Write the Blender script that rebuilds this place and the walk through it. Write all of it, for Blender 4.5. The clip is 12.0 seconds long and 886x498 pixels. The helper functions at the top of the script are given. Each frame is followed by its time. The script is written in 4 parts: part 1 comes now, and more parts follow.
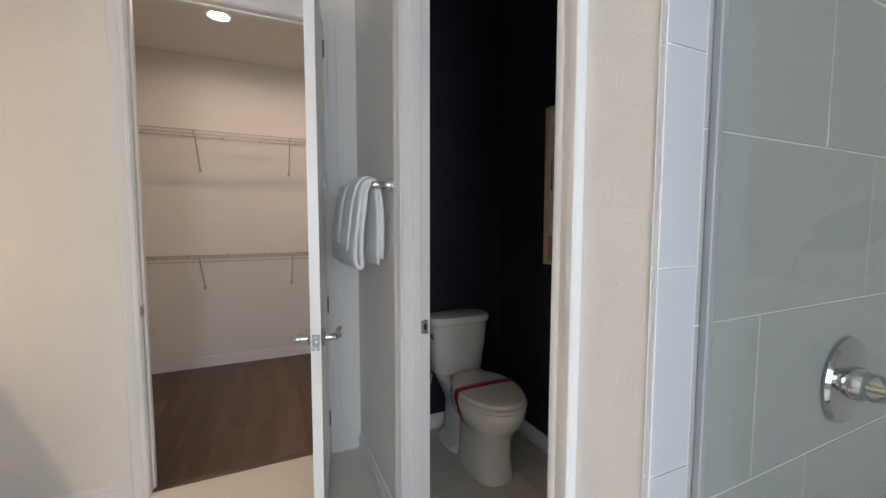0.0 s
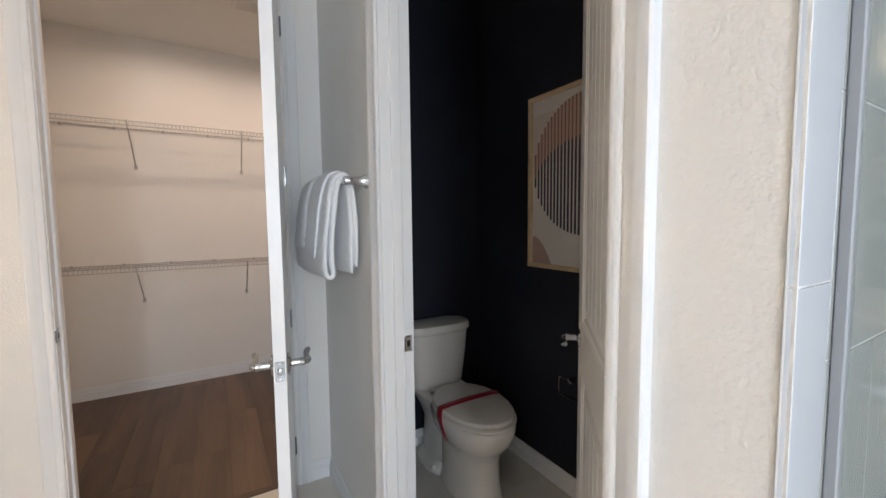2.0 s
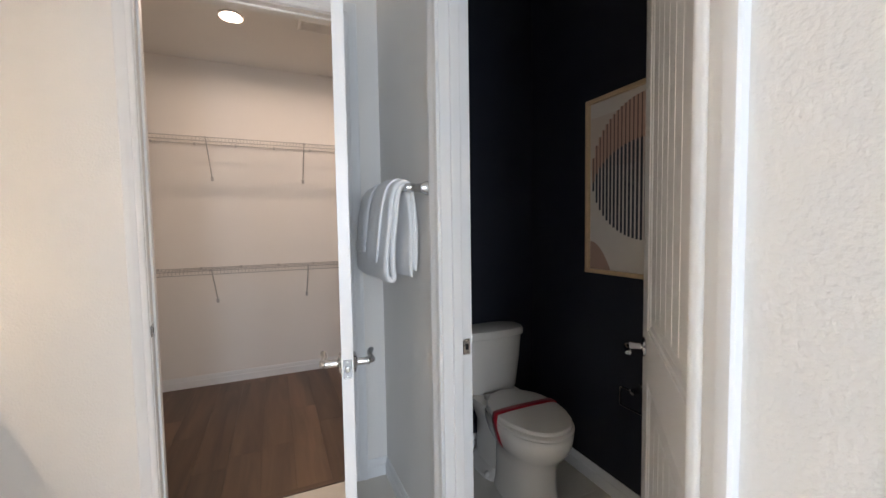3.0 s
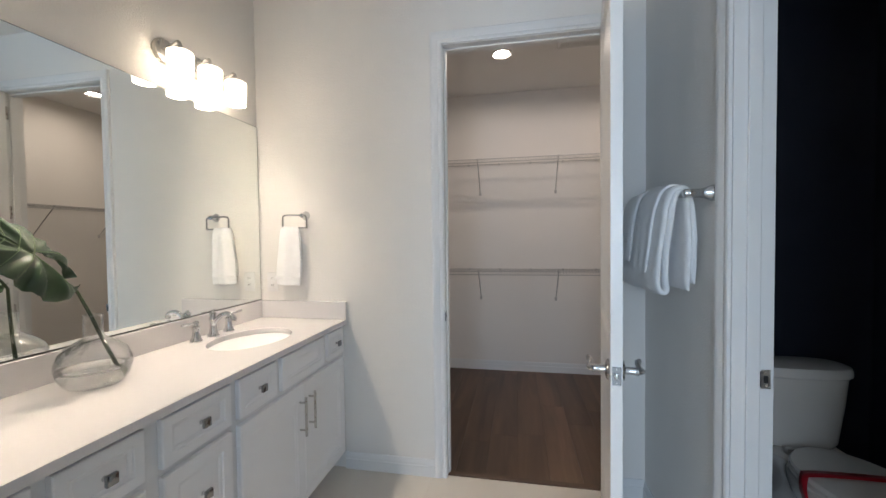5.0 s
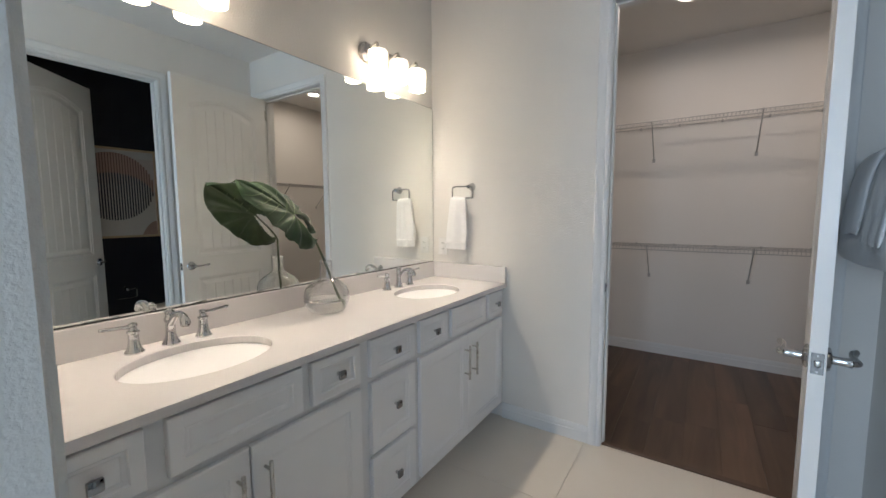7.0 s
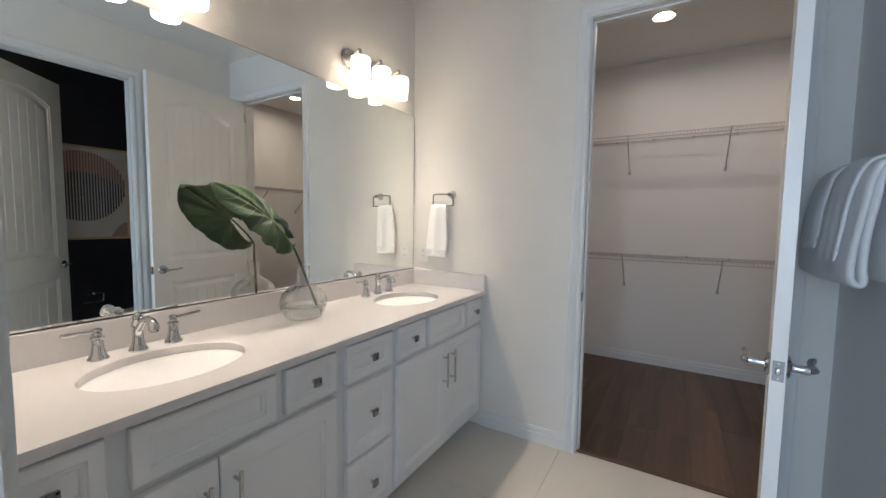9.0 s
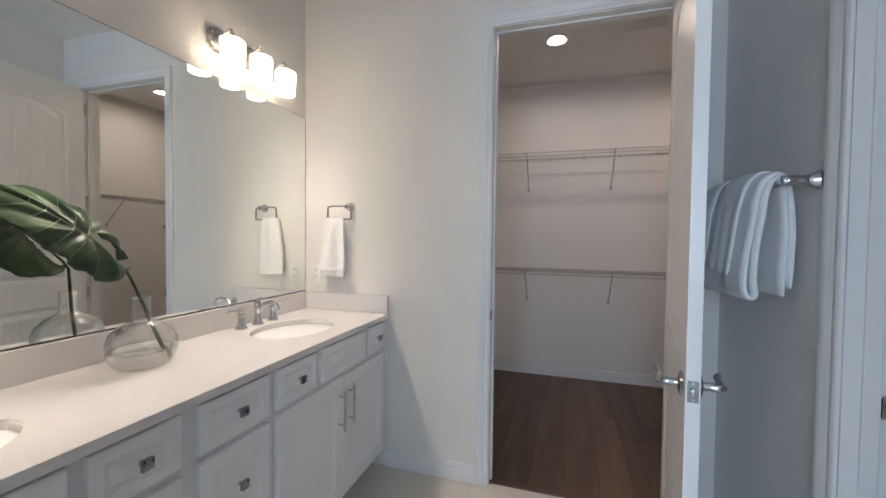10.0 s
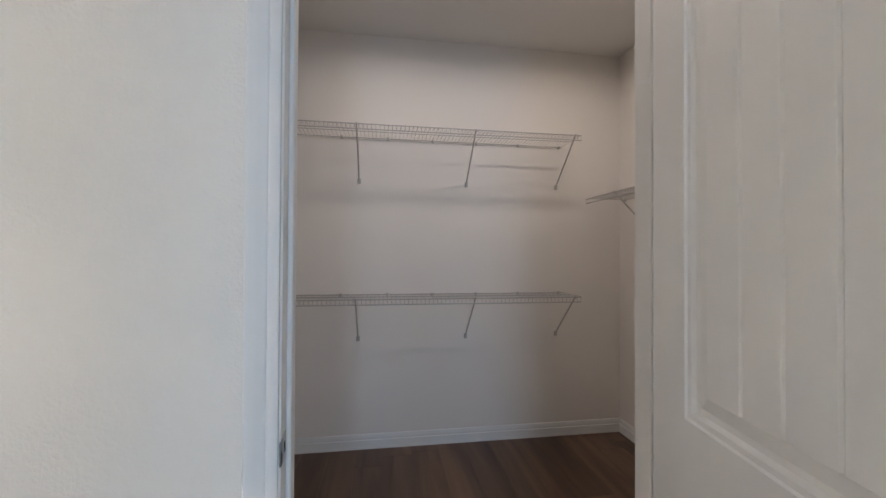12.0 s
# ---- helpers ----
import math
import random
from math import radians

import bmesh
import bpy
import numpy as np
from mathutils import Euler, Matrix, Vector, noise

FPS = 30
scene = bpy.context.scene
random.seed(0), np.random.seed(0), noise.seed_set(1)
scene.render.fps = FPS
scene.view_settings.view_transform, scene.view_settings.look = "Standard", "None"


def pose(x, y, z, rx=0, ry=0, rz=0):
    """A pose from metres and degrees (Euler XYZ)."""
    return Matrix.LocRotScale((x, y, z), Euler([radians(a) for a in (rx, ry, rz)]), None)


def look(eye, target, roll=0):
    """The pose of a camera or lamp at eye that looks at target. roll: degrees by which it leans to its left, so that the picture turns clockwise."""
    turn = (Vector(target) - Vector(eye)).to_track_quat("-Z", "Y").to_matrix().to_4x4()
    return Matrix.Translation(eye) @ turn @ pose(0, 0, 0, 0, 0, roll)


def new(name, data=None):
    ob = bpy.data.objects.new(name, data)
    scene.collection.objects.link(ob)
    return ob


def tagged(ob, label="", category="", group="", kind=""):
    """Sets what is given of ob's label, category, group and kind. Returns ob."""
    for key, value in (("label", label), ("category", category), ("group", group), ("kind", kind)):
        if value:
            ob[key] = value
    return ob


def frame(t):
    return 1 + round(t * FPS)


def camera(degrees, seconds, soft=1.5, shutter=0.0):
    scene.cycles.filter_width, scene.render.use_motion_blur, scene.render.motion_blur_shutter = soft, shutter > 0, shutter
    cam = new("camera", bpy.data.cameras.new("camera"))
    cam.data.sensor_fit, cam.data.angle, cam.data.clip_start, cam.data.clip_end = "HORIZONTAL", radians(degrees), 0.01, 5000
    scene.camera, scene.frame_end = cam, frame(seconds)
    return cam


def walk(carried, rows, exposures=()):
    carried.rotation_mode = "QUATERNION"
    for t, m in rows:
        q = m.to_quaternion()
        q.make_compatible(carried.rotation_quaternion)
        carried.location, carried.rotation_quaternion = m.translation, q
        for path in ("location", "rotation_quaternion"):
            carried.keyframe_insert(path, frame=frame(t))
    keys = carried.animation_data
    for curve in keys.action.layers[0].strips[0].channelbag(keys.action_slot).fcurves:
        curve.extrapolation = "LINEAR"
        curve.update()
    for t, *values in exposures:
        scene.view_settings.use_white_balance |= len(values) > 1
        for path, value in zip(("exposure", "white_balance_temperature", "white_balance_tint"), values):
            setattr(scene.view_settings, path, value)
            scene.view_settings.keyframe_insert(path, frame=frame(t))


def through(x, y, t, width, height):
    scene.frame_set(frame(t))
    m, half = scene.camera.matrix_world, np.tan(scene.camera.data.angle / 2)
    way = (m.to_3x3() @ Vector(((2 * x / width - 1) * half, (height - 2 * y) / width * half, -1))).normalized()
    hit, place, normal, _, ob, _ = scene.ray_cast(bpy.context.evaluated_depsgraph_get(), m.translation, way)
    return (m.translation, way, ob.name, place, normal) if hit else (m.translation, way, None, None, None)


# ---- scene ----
cam = camera(97.5, 12.0)
PATH = [
    (0, (-0.123, 0.844, 1.341), (0.707, 2.657, 1.2), 0.1),
    (0.5, (-0.141, 0.979, 1.354), (0.779, 2.75, 1.214), 0.1),
    (1, (-0.128, 1.045, 1.343), (0.856, 2.78, 1.196), -0.1),
    (1.5, (-0.113, 1.055, 1.346), (0.916, 2.764, 1.2), -0.3),
    (2, (-0.114, 1.056, 1.344), (0.891, 2.779, 1.202), -0.6),
    (2.5, (-0.122, 1.06, 1.344), (0.804, 2.828, 1.216), -0.9),
    (2.7, (-0.135, 1.06, 1.341), (0.745, 2.852, 1.221), -0.9),
    (4.3, (-0.27, 1.015, 1.347), (-0.152, 3.011, 1.279), -1.1),
    (4.5, (-0.269, 1.016, 1.346), (-0.306, 3.015, 1.282), -1.1),
    (5, (-0.274, 0.971, 1.35), (-0.647, 2.935, 1.294), -0.7),
    (5.5, (-0.269, 0.921, 1.342), (-0.916, 2.813, 1.287), -0.4),
    (6, (-0.269, 0.872, 1.34), (-1.141, 2.671, 1.267), -0.1),
    (6.5, (-0.259, 0.851, 1.331), (-1.286, 2.564, 1.216), -0.2),
    (7, (-0.249, 0.853, 1.32), (-1.349, 2.513, 1.139), -0.3),
    (7.2, (-0.248, 0.848, 1.321), (-1.36, 2.497, 1.117), -0.2),
    (8.8, (-0.237, 0.843, 1.309), (-1.3, 2.529, 1.141), 0.5),
    (9, (-0.239, 0.852, 1.321), (-1.259, 2.566, 1.177), 0.8),
    (9.5, (-0.239, 0.916, 1.328), (-1.083, 2.727, 1.243), 0.7),
    (10, (-0.312, 1.068, 1.319), (-0.899, 2.979, 1.261), 0.6),
    (10.5, (-0.4, 1.305, 1.331), (-0.667, 3.287, 1.271), 0.2),
    (11, (-0.409, 1.586, 1.316), (-0.44, 3.586, 1.285), -0.0),
    (11.5, (-0.409, 1.928, 1.318), (-0.271, 3.924, 1.318), -0.1),
    (12, (-0.467, 2.272, 1.311), (-0.165, 4.249, 1.333), 0.3),
]
EXPOSURES = [(0, 1.17, 7500, 17), (1, 1.43, 7450, 17), (2.7, 1.55, 7350, 17), (4.5, 1.26, 6450, 12), (6, 0.86, 6350, 10), (9.5, 0.87, 6250, 11), (10.5, 0.92, 6250, 13), (12, 1.07, 6050, 11)]
walk(cam, [(t, look(eye, target, roll)) for t, eye, target, roll in PATH], EXPOSURES)

# ---- world and lights ----
world = bpy.data.worlds.new("sky")
scene.world = world
world.use_nodes = True
wn = world.node_tree
sky = wn.nodes.new("ShaderNodeTexSky")
sky.sky_type, sky.sun_disc = "NISHITA", False
sky.sun_elevation, sky.sun_rotation = radians(40), radians(200)
wn.links.new(sky.outputs[0], wn.nodes["Background"].inputs[0])
wn.nodes["Background"].inputs[1].default_value = 0.10

LAMP = 0.8          # strength of the vanity shades
BULB = 285.0         # strength of the bulbs in them
CLOSET_LAMP = 112.0  # strength of the two recessed closet lamps
DAYLIGHT = 23.5     # watts of sky light in the wide window's opening
SIDELIGHT = 12.0    # and in the narrow one's


def area_lamp(name, m, sx, sy, watts, colour):
    data = bpy.data.lights.new(name, "AREA")
    data.shape, data.size, data.size_y, data.energy, data.color = "RECTANGLE", sx, sy, watts, colour
    ob = new(name, data)
    ob.matrix_world = m
    return ob


SKYLIGHT = (0.58, 0.765, 1.0)
area_lamp("window_daylight", look((-0.80, -1.86, 1.45), (-0.40, 3.0, 1.1)), 0.9, 1.5, DAYLIGHT, SKYLIGHT)
area_lamp("window_sidelight", look((0.65, -1.86, 1.45), (-0.45, 3.0, 1.1)), 0.7, 1.5, SIDELIGHT, SKYLIGHT)

# ---- materials ----


def material(name, colour, rough=0.5, metal=0.0, vary=0.0, scale=8.0, bump=0.0, bump_scale=300.0, coat=0.0, rnd=0.0, spec=0.5, relief=0.002):
    m = bpy.data.materials.new(name)
    m.use_nodes = True
    nt = m.node_tree
    b = nt.nodes["Principled BSDF"]
    b.inputs["Base Color"].default_value = (*colour, 1)
    b.inputs["Roughness"].default_value = rough
    b.inputs["Metallic"].default_value = metal
    b.inputs["Coat Weight"].default_value = coat
    b.inputs["Specular IOR Level"].default_value = spec
    tc = nt.nodes.new("ShaderNodeTexCoord")
    if vary or rnd:
        n = nt.nodes.new("ShaderNodeTexNoise")
        n.inputs["Scale"].default_value, n.inputs["Detail"].default_value = scale, 5
        nt.links.new(tc.outputs["Object"], n.inputs["Vector"])
        r = nt.nodes.new("ShaderNodeMapRange")
        r.inputs["To Min"].default_value, r.inputs["To Max"].default_value = 1 - vary, 1 + vary
        nt.links.new(n.outputs["Fac"], r.inputs["Value"])
        src = r.outputs[0]
        if rnd:
            oi = nt.nodes.new("ShaderNodeObjectInfo")
            r2 = nt.nodes.new("ShaderNodeMapRange")
            r2.inputs["To Min"].default_value, r2.inputs["To Max"].default_value = 1 - rnd, 1 + rnd
            nt.links.new(oi.outputs["Random"], r2.inputs["Value"])
            mu = nt.nodes.new("ShaderNodeMath")
            mu.operation = "MULTIPLY"
            nt.links.new(src, mu.inputs[0])
            nt.links.new(r2.outputs[0], mu.inputs[1])
            src = mu.outputs[0]
        vm = nt.nodes.new("ShaderNodeVectorMath")
        vm.operation = "SCALE"
        vm.inputs[0].default_value = colour
        nt.links.new(src, vm.inputs["Scale"])
        nt.links.new(vm.outputs[0], b.inputs["Base Color"])
        rr = nt.nodes.new("ShaderNodeMapRange")
        rr.inputs["To Min"].default_value, rr.inputs["To Max"].default_value = rough * 0.85, min(1, rough * 1.15)
        nt.links.new(n.outputs["Fac"], rr.inputs["Value"])
        nt.links.new(rr.outputs[0], b.inputs["Roughness"])
    if bump:
        n = nt.nodes.new("ShaderNodeTexNoise")
        n.inputs["Scale"].default_value, n.inputs["Detail"].default_value = bump_scale, 3
        nt.links.new(tc.outputs["Object"], n.inputs["Vector"])
        bp = nt.nodes.new("ShaderNodeBump")
        bp.inputs["Strength"].default_value, bp.inputs["Distance"].default_value = bump, relief
        nt.links.new(n.outputs["Fac"], bp.inputs["Height"])
        nt.links.new(bp.outputs[0], b.inputs["Normal"])
    return m


def emitter(name, colour, strength):
    m = bpy.data.materials.new(name)
    m.use_nodes = True
    b = m.node_tree.nodes["Principled BSDF"]
    b.inputs["Base Color"].default_value = (0.85, 0.85, 0.83, 1)
    b.inputs["Emission Color"].default_value = (*colour, 1)
    b.inputs["Emission Strength"].default_value = strength
    return m


def lit_shade(name, colour, strength, through):
    """Frosted lamp glass: glows, and lets a share of the bulb's light pass."""
    m = emitter(name, colour, strength)
    nt = m.node_tree
    b = nt.nodes["Principled BSDF"]
    tr, mx = nt.nodes.new("ShaderNodeBsdfTransparent"), nt.nodes.new("ShaderNodeMixShader")
    tr.inputs[0].default_value = (1.0, 0.97, 0.93, 1)
    mx.inputs[0].default_value = through
    nt.links.new(b.outputs[0], mx.inputs[1])
    nt.links.new(tr.outputs[0], mx.inputs[2])
    nt.links.new(mx.outputs[0], nt.nodes["Material Output"].inputs[0])
    return m


def glass(name, colour, gloss=0.6, sharp=3.0, least=0.035):
    """Thin clear glass: light passes straight on, with more gloss at a glance."""
    m = bpy.data.materials.new(name)
    m.use_nodes = True
    nt = m.node_tree
    nt.nodes.remove(nt.nodes["Principled BSDF"])
    tr, gl, mx, lw, pw, ma = (nt.nodes.new("ShaderNode" + k) for k in ("BsdfTransparent", "BsdfGlossy", "MixShader", "LayerWeight", "Math", "Math"))
    tr.inputs[0].default_value = (*colour, 1)
    gl.inputs["Roughness"].default_value = 0.01
    pw.operation, ma.operation = "POWER", "MULTIPLY_ADD"
    pw.inputs[1].default_value = sharp
    ma.inputs[1].default_value, ma.inputs[2].default_value = gloss, least
    lw.inputs[0].default_value = 0.5
    nt.links.new(lw.outputs["Facing"], pw.inputs[0])
    nt.links.new(pw.outputs[0], ma.inputs[0])
    nt.links.new(ma.outputs[0], mx.inputs[0])
    nt.links.new(tr.outputs[0], mx.inputs[1])
    nt.links.new(gl.outputs[0], mx.inputs[2])
    nt.links.new(mx.outputs[0], nt.nodes["Material Output"].inputs[0])
    return m


def wood_floor(name):
    """Brown vinyl planks, grain along y, each plank its own tone."""
    m = bpy.data.materials.new(name)
    m.use_nodes = True
    nt = m.node_tree
    b = nt.nodes["Principled BSDF"]
    tc = nt.nodes.new("ShaderNodeTexCoord")
    oi = nt.nodes.new("ShaderNodeObjectInfo")
    off = nt.nodes.new("ShaderNodeVectorMath")
    off.operation = "ADD"
    sh = nt.nodes.new("ShaderNodeVectorMath")
    sh.operation = "SCALE"
    sh.inputs[0].default_value = (7, 13, 3)
    nt.links.new(oi.outputs["Random"], sh.inputs["Scale"])
    nt.links.new(tc.outputs["Object"], off.inputs[0])
    nt.links.new(sh.outputs[0], off.inputs[1])
    mp = nt.nodes.new("ShaderNodeMapping")
    mp.inputs["Scale"].default_value = (7, 0.6, 1)
    nt.links.new(off.outputs[0], mp.inputs["Vector"])
    n = nt.nodes.new("ShaderNodeTexNoise")
    n.inputs["Scale"].default_value, n.inputs["Detail"].default_value, n.inputs["Distortion"].default_value = 1.6, 8, 0.6
    nt.links.new(mp.outputs[0], n.inputs["Vector"])
    cr = nt.nodes.new("ShaderNodeValToRGB")
    cr.color_ramp.elements[0].position, cr.color_ramp.elements[0].color = 0.28, (0.052, 0.029, 0.017, 1)
    cr.color_ramp.elements[1].position, cr.color_ramp.elements[1].color = 0.78, (0.158, 0.092, 0.055, 1)
    nt.links.new(n.outputs["Fac"], cr.inputs[0])
    r2 = nt.nodes.new("ShaderNodeMapRange")
    r2.inputs["To Min"].default_value, r2.inputs["To Max"].default_value = 0.76, 1.26
    nt.links.new(oi.outputs["Random"], r2.inputs["Value"])
    vm = nt.nodes.new("ShaderNodeVectorMath")
    vm.operation = "SCALE"
    nt.links.new(cr.outputs[0], vm.inputs[0])
    nt.links.new(r2.outputs[0], vm.inputs["Scale"])
    nt.links.new(vm.outputs[0], b.inputs["Base Color"])
    b.inputs["Roughness"].default_value = 0.33
    bp = nt.nodes.new("ShaderNodeBump")
    bp.inputs["Strength"].default_value, bp.inputs["Distance"].default_value = 0.25, 0.001
    nt.links.new(n.outputs["Fac"], bp.inputs["Height"])
    nt.links.new(bp.outputs[0], b.inputs["Normal"])
    return m


def leaf_material(name, a, c):
    m = bpy.data.materials.new(name)
    m.use_nodes = True
    nt = m.node_tree
    b = nt.nodes["Principled BSDF"]
    tc = nt.nodes.new("ShaderNodeTexCoord")
    n = nt.nodes.new("ShaderNodeTexNoise")
    n.inputs["Scale"].default_value, n.inputs["Detail"].default_value = 14, 5
    nt.links.new(tc.outputs["Object"], n.inputs["Vector"])
    cr = nt.nodes.new("ShaderNodeValToRGB")
    cr.color_ramp.elements[0].position, cr.color_ramp.elements[0].color = 0.3, (*a, 1)
    cr.color_ramp.elements[1].position, cr.color_ramp.elements[1].color = 0.75, (*c, 1)
    nt.links.new(n.outputs["Fac"], cr.inputs[0])
    nt.links.new(cr.outputs[0], b.inputs["Base Color"])
    b.inputs["Roughness"].default_value = 0.38
    return m


WALL = material("warm_white_wall_paint", (0.80, 0.775, 0.735), 0.62, vary=0.02, scale=3, bump=0.8, bump_scale=140, relief=0.0020)
CEIL = material("ceiling_paint", (0.80, 0.785, 0.76), 0.8, vary=0.02, scale=4, bump=0.4, bump_scale=120)
CLOSETP = material("closet_wall_paint", (0.80, 0.765, 0.72), 0.7, vary=0.02, scale=3, bump=0.3, bump_scale=150)
NAVY = material("navy_wall_paint", (0.009, 0.012, 0.022), 0.55, vary=0.08, scale=4, bump=0.3, bump_scale=150)
TRIM = material("white_trim_paint", (0.78, 0.78, 0.77), 0.5, vary=0.015, scale=6, bump=0.04, bump_scale=60, spec=0.25)
DOORP = material("white_door_paint", (0.84, 0.83, 0.81), 0.34, vary=0.02, scale=5, bump=0.06, bump_scale=220)
CAB = material("white_cabinet_paint", (0.85, 0.85, 0.855), 0.36, vary=0.02, scale=6, bump=0.04, bump_scale=90)
# cabinet paint again, toned darker for the shade in the gaps between fronts
GAPDARK = material("gap_shaded_cabinet_paint", (0.76, 0.76, 0.765), 0.4, vary=0.02, scale=6)
QUARTZ = material("white_quartz", (0.73, 0.705, 0.70), 0.16, vary=0.02, scale=60, coat=0.2)
# white porcelain, greyed so its colour carries the shade inside the sink bowls
PORC = material("shaded_white_porcelain", (0.36, 0.362, 0.365), 0.08, vary=0.008, scale=5, coat=0.5)
TOILETP = material("biscuit_white_porcelain", (0.82, 0.765, 0.70), 0.1, vary=0.01, scale=5, coat=0.4)
CHROME = material("polished_chrome", (0.58, 0.585, 0.595), 0.06, metal=1, vary=0.02, scale=20)
NICKEL = material("brushed_nickel", (0.52, 0.505, 0.48), 0.28, metal=1, vary=0.05, scale=60)
ALU = material("satin_aluminium", (0.36, 0.37, 0.385), 0.5, metal=0, vary=0.02, scale=4)
TILEF = material("cream_floor_tile", (0.66, 0.61, 0.54), 0.36, vary=0.05, scale=3, bump=0.05, bump_scale=40, rnd=0.012)
GROUTF = material("beige_grout", (0.66, 0.61, 0.54), 0.7, vary=0.06, scale=30)
TILES = material("pale_grey_shower_tile", (0.38, 0.39, 0.37), 0.2, vary=0.03, scale=2.5, bump=0.05, bump_scale=25, rnd=0.02)
BULL = material("pale_bullnose_tile", (0.50, 0.515, 0.535), 0.2, vary=0.02, scale=5)
GROUTS = material("white_grout", (0.62, 0.61, 0.58), 0.8, vary=0.04, scale=40)
PLANK = wood_floor("brown_vinyl_plank")
WIRE = material("white_coated_wire", (0.46, 0.45, 0.435), 0.4, vary=0.03, scale=30)
TOWEL = material("white_terry_cloth", (0.91, 0.905, 0.90), 0.95, vary=0.04, scale=40, bump=1.0, bump_scale=420)
RED = material("red_plastic_strap", (0.42, 0.012, 0.022), 0.35, vary=0.05, scale=40)
PLASTIC = material("white_plastic", (0.80, 0.79, 0.77), 0.35, vary=0.01, scale=20)
DARK = material("dark_gap", (0.02, 0.02, 0.02), 0.8, vary=0.1, scale=30)
UNDERLAY = material("brown_underlay", (0.05, 0.03, 0.02), 0.8, vary=0.1, scale=30)
OAK = material("light_oak", (0.60, 0.43, 0.26), 0.5, vary=0.14, scale=30)
PAPER = material("warm_white_paper", (0.62, 0.58, 0.54), 0.8, vary=0.03, scale=20)
PINK = material("dusty_pink_ink", (0.40, 0.27, 0.22), 0.8, vary=0.05, scale=20)
INK = material("charcoal_ink", (0.05, 0.05, 0.065), 0.8, vary=0.08, scale=20)
STEM = material("green_stem", (0.035, 0.06, 0.02), 0.4, vary=0.15, scale=30)
LEAF = leaf_material("broad_leaf_green", (0.012, 0.034, 0.013), (0.050, 0.092, 0.038))
VEIN = material("pale_leaf_vein", (0.17, 0.24, 0.12), 0.35, vary=0.1, scale=40)
GLASS = glass("clear_glass", (0.985, 0.988, 0.986), 0.55, 4.5)
PANE = glass("shower_glass", (0.97, 0.985, 0.978), 0.75)


def clear_solid(name, ior):
    """Solid clear glass or water that bends what is seen through it."""
    m = bpy.data.materials.new(name)
    m.use_nodes = True
    nt = m.node_tree
    nt.nodes.remove(nt.nodes["Principled BSDF"])
    g = nt.nodes.new("ShaderNodeBsdfGlass")
    g.inputs["Color"].default_value = (0.985, 0.99, 0.987, 1)
    g.inputs["Roughness"].default_value, g.inputs["IOR"].default_value = 0.0, ior
    nt.links.new(g.outputs[0], nt.nodes["Material Output"].inputs[0])
    return m


VASE = glass("vase_glass", (0.99, 0.993, 0.991), 0.85, 2.0, 0.07)
RIMGLASS = glass("thick_glass_edge", (0.96, 0.97, 0.965), 0.6, 1.2, 0.35)
WATER = clear_solid("vase_water", 1.28)
SHADE = lit_shade("lit_frosted_glass", (1.0, 0.85, 0.685), LAMP, 0.15)
BULBM = emitter("lit_bulb", (1.0, 0.85, 0.685), BULB)
DISC = emitter("lit_diffuser", (1.0, 0.83, 0.70), CLOSET_LAMP)
KNOB = material("dark_chrome", (0.30, 0.305, 0.315), 0.10, metal=1, vary=0.03, scale=30)
MIRROR = material("mirror_silver", (0.92, 0.945, 0.92), 0.0, metal=1)

# ---- mesh helpers ----


def box(bm, x0, x1, y0, y1, z0, z1, bevel=0.0, seg=1):
    vs = [bm.verts.new((x, y, z)) for x in (x0, x1) for y in (y0, y1) for z in (z0, z1)]
    q = [(0, 1, 3, 2), (4, 6, 7, 5), (0, 4, 5, 1), (2, 3, 7, 6), (0, 2, 6, 4), (1, 5, 7, 3)]
    fs = [bm.faces.new([vs[i] for i in f]) for f in q]
    if bevel:
        es = list({e for f in fs for e in f.edges})
        bmesh.ops.bevel(bm, geom=es, offset=bevel, segments=seg, profile=0.5, affect="EDGES", clamp_overlap=True)
    return bm


def cube(x0, x1, y0, y1, z0, z1, bevel=0.0, seg=1):
    return box(bmesh.new(), x0, x1, y0, y1, z0, z1, bevel, seg)


def loft(rings, cap0=True, cap1=True, closed=True, bm=None):
    bm = bm or bmesh.new()
    vr = [[bm.verts.new(p) for p in r] for r in rings]
    n = len(vr[0])
    for a, b in zip(vr, vr[1:]):
        for i in range(n if closed else n - 1):
            j = (i + 1) % n
            bm.faces.new((a[i], a[j], b[j], b[i]))
    if cap0:
        bm.faces.new(list(reversed(vr[0])))
    if cap1:
        bm.faces.new(vr[-1])
    return bm


def lathe(profile, centre=(0, 0, 0), axis="z", n=28, bm=None, cap0=True, cap1=True):
    """Turns a profile of (radius, height) about an axis through centre."""
    c = Vector(centre)
    rings = []
    for r, h in profile:
        ring = []
        for i in range(n):
            a = 2 * math.pi * i / n
            u, v = r * math.cos(a), r * math.sin(a)
            ring.append(c + {"z": Vector((u, v, h)), "x": Vector((h, u, v)), "y": Vector((v, h, u))}[axis])
        rings.append(ring)
    return loft(rings, cap0, cap1, bm=bm)


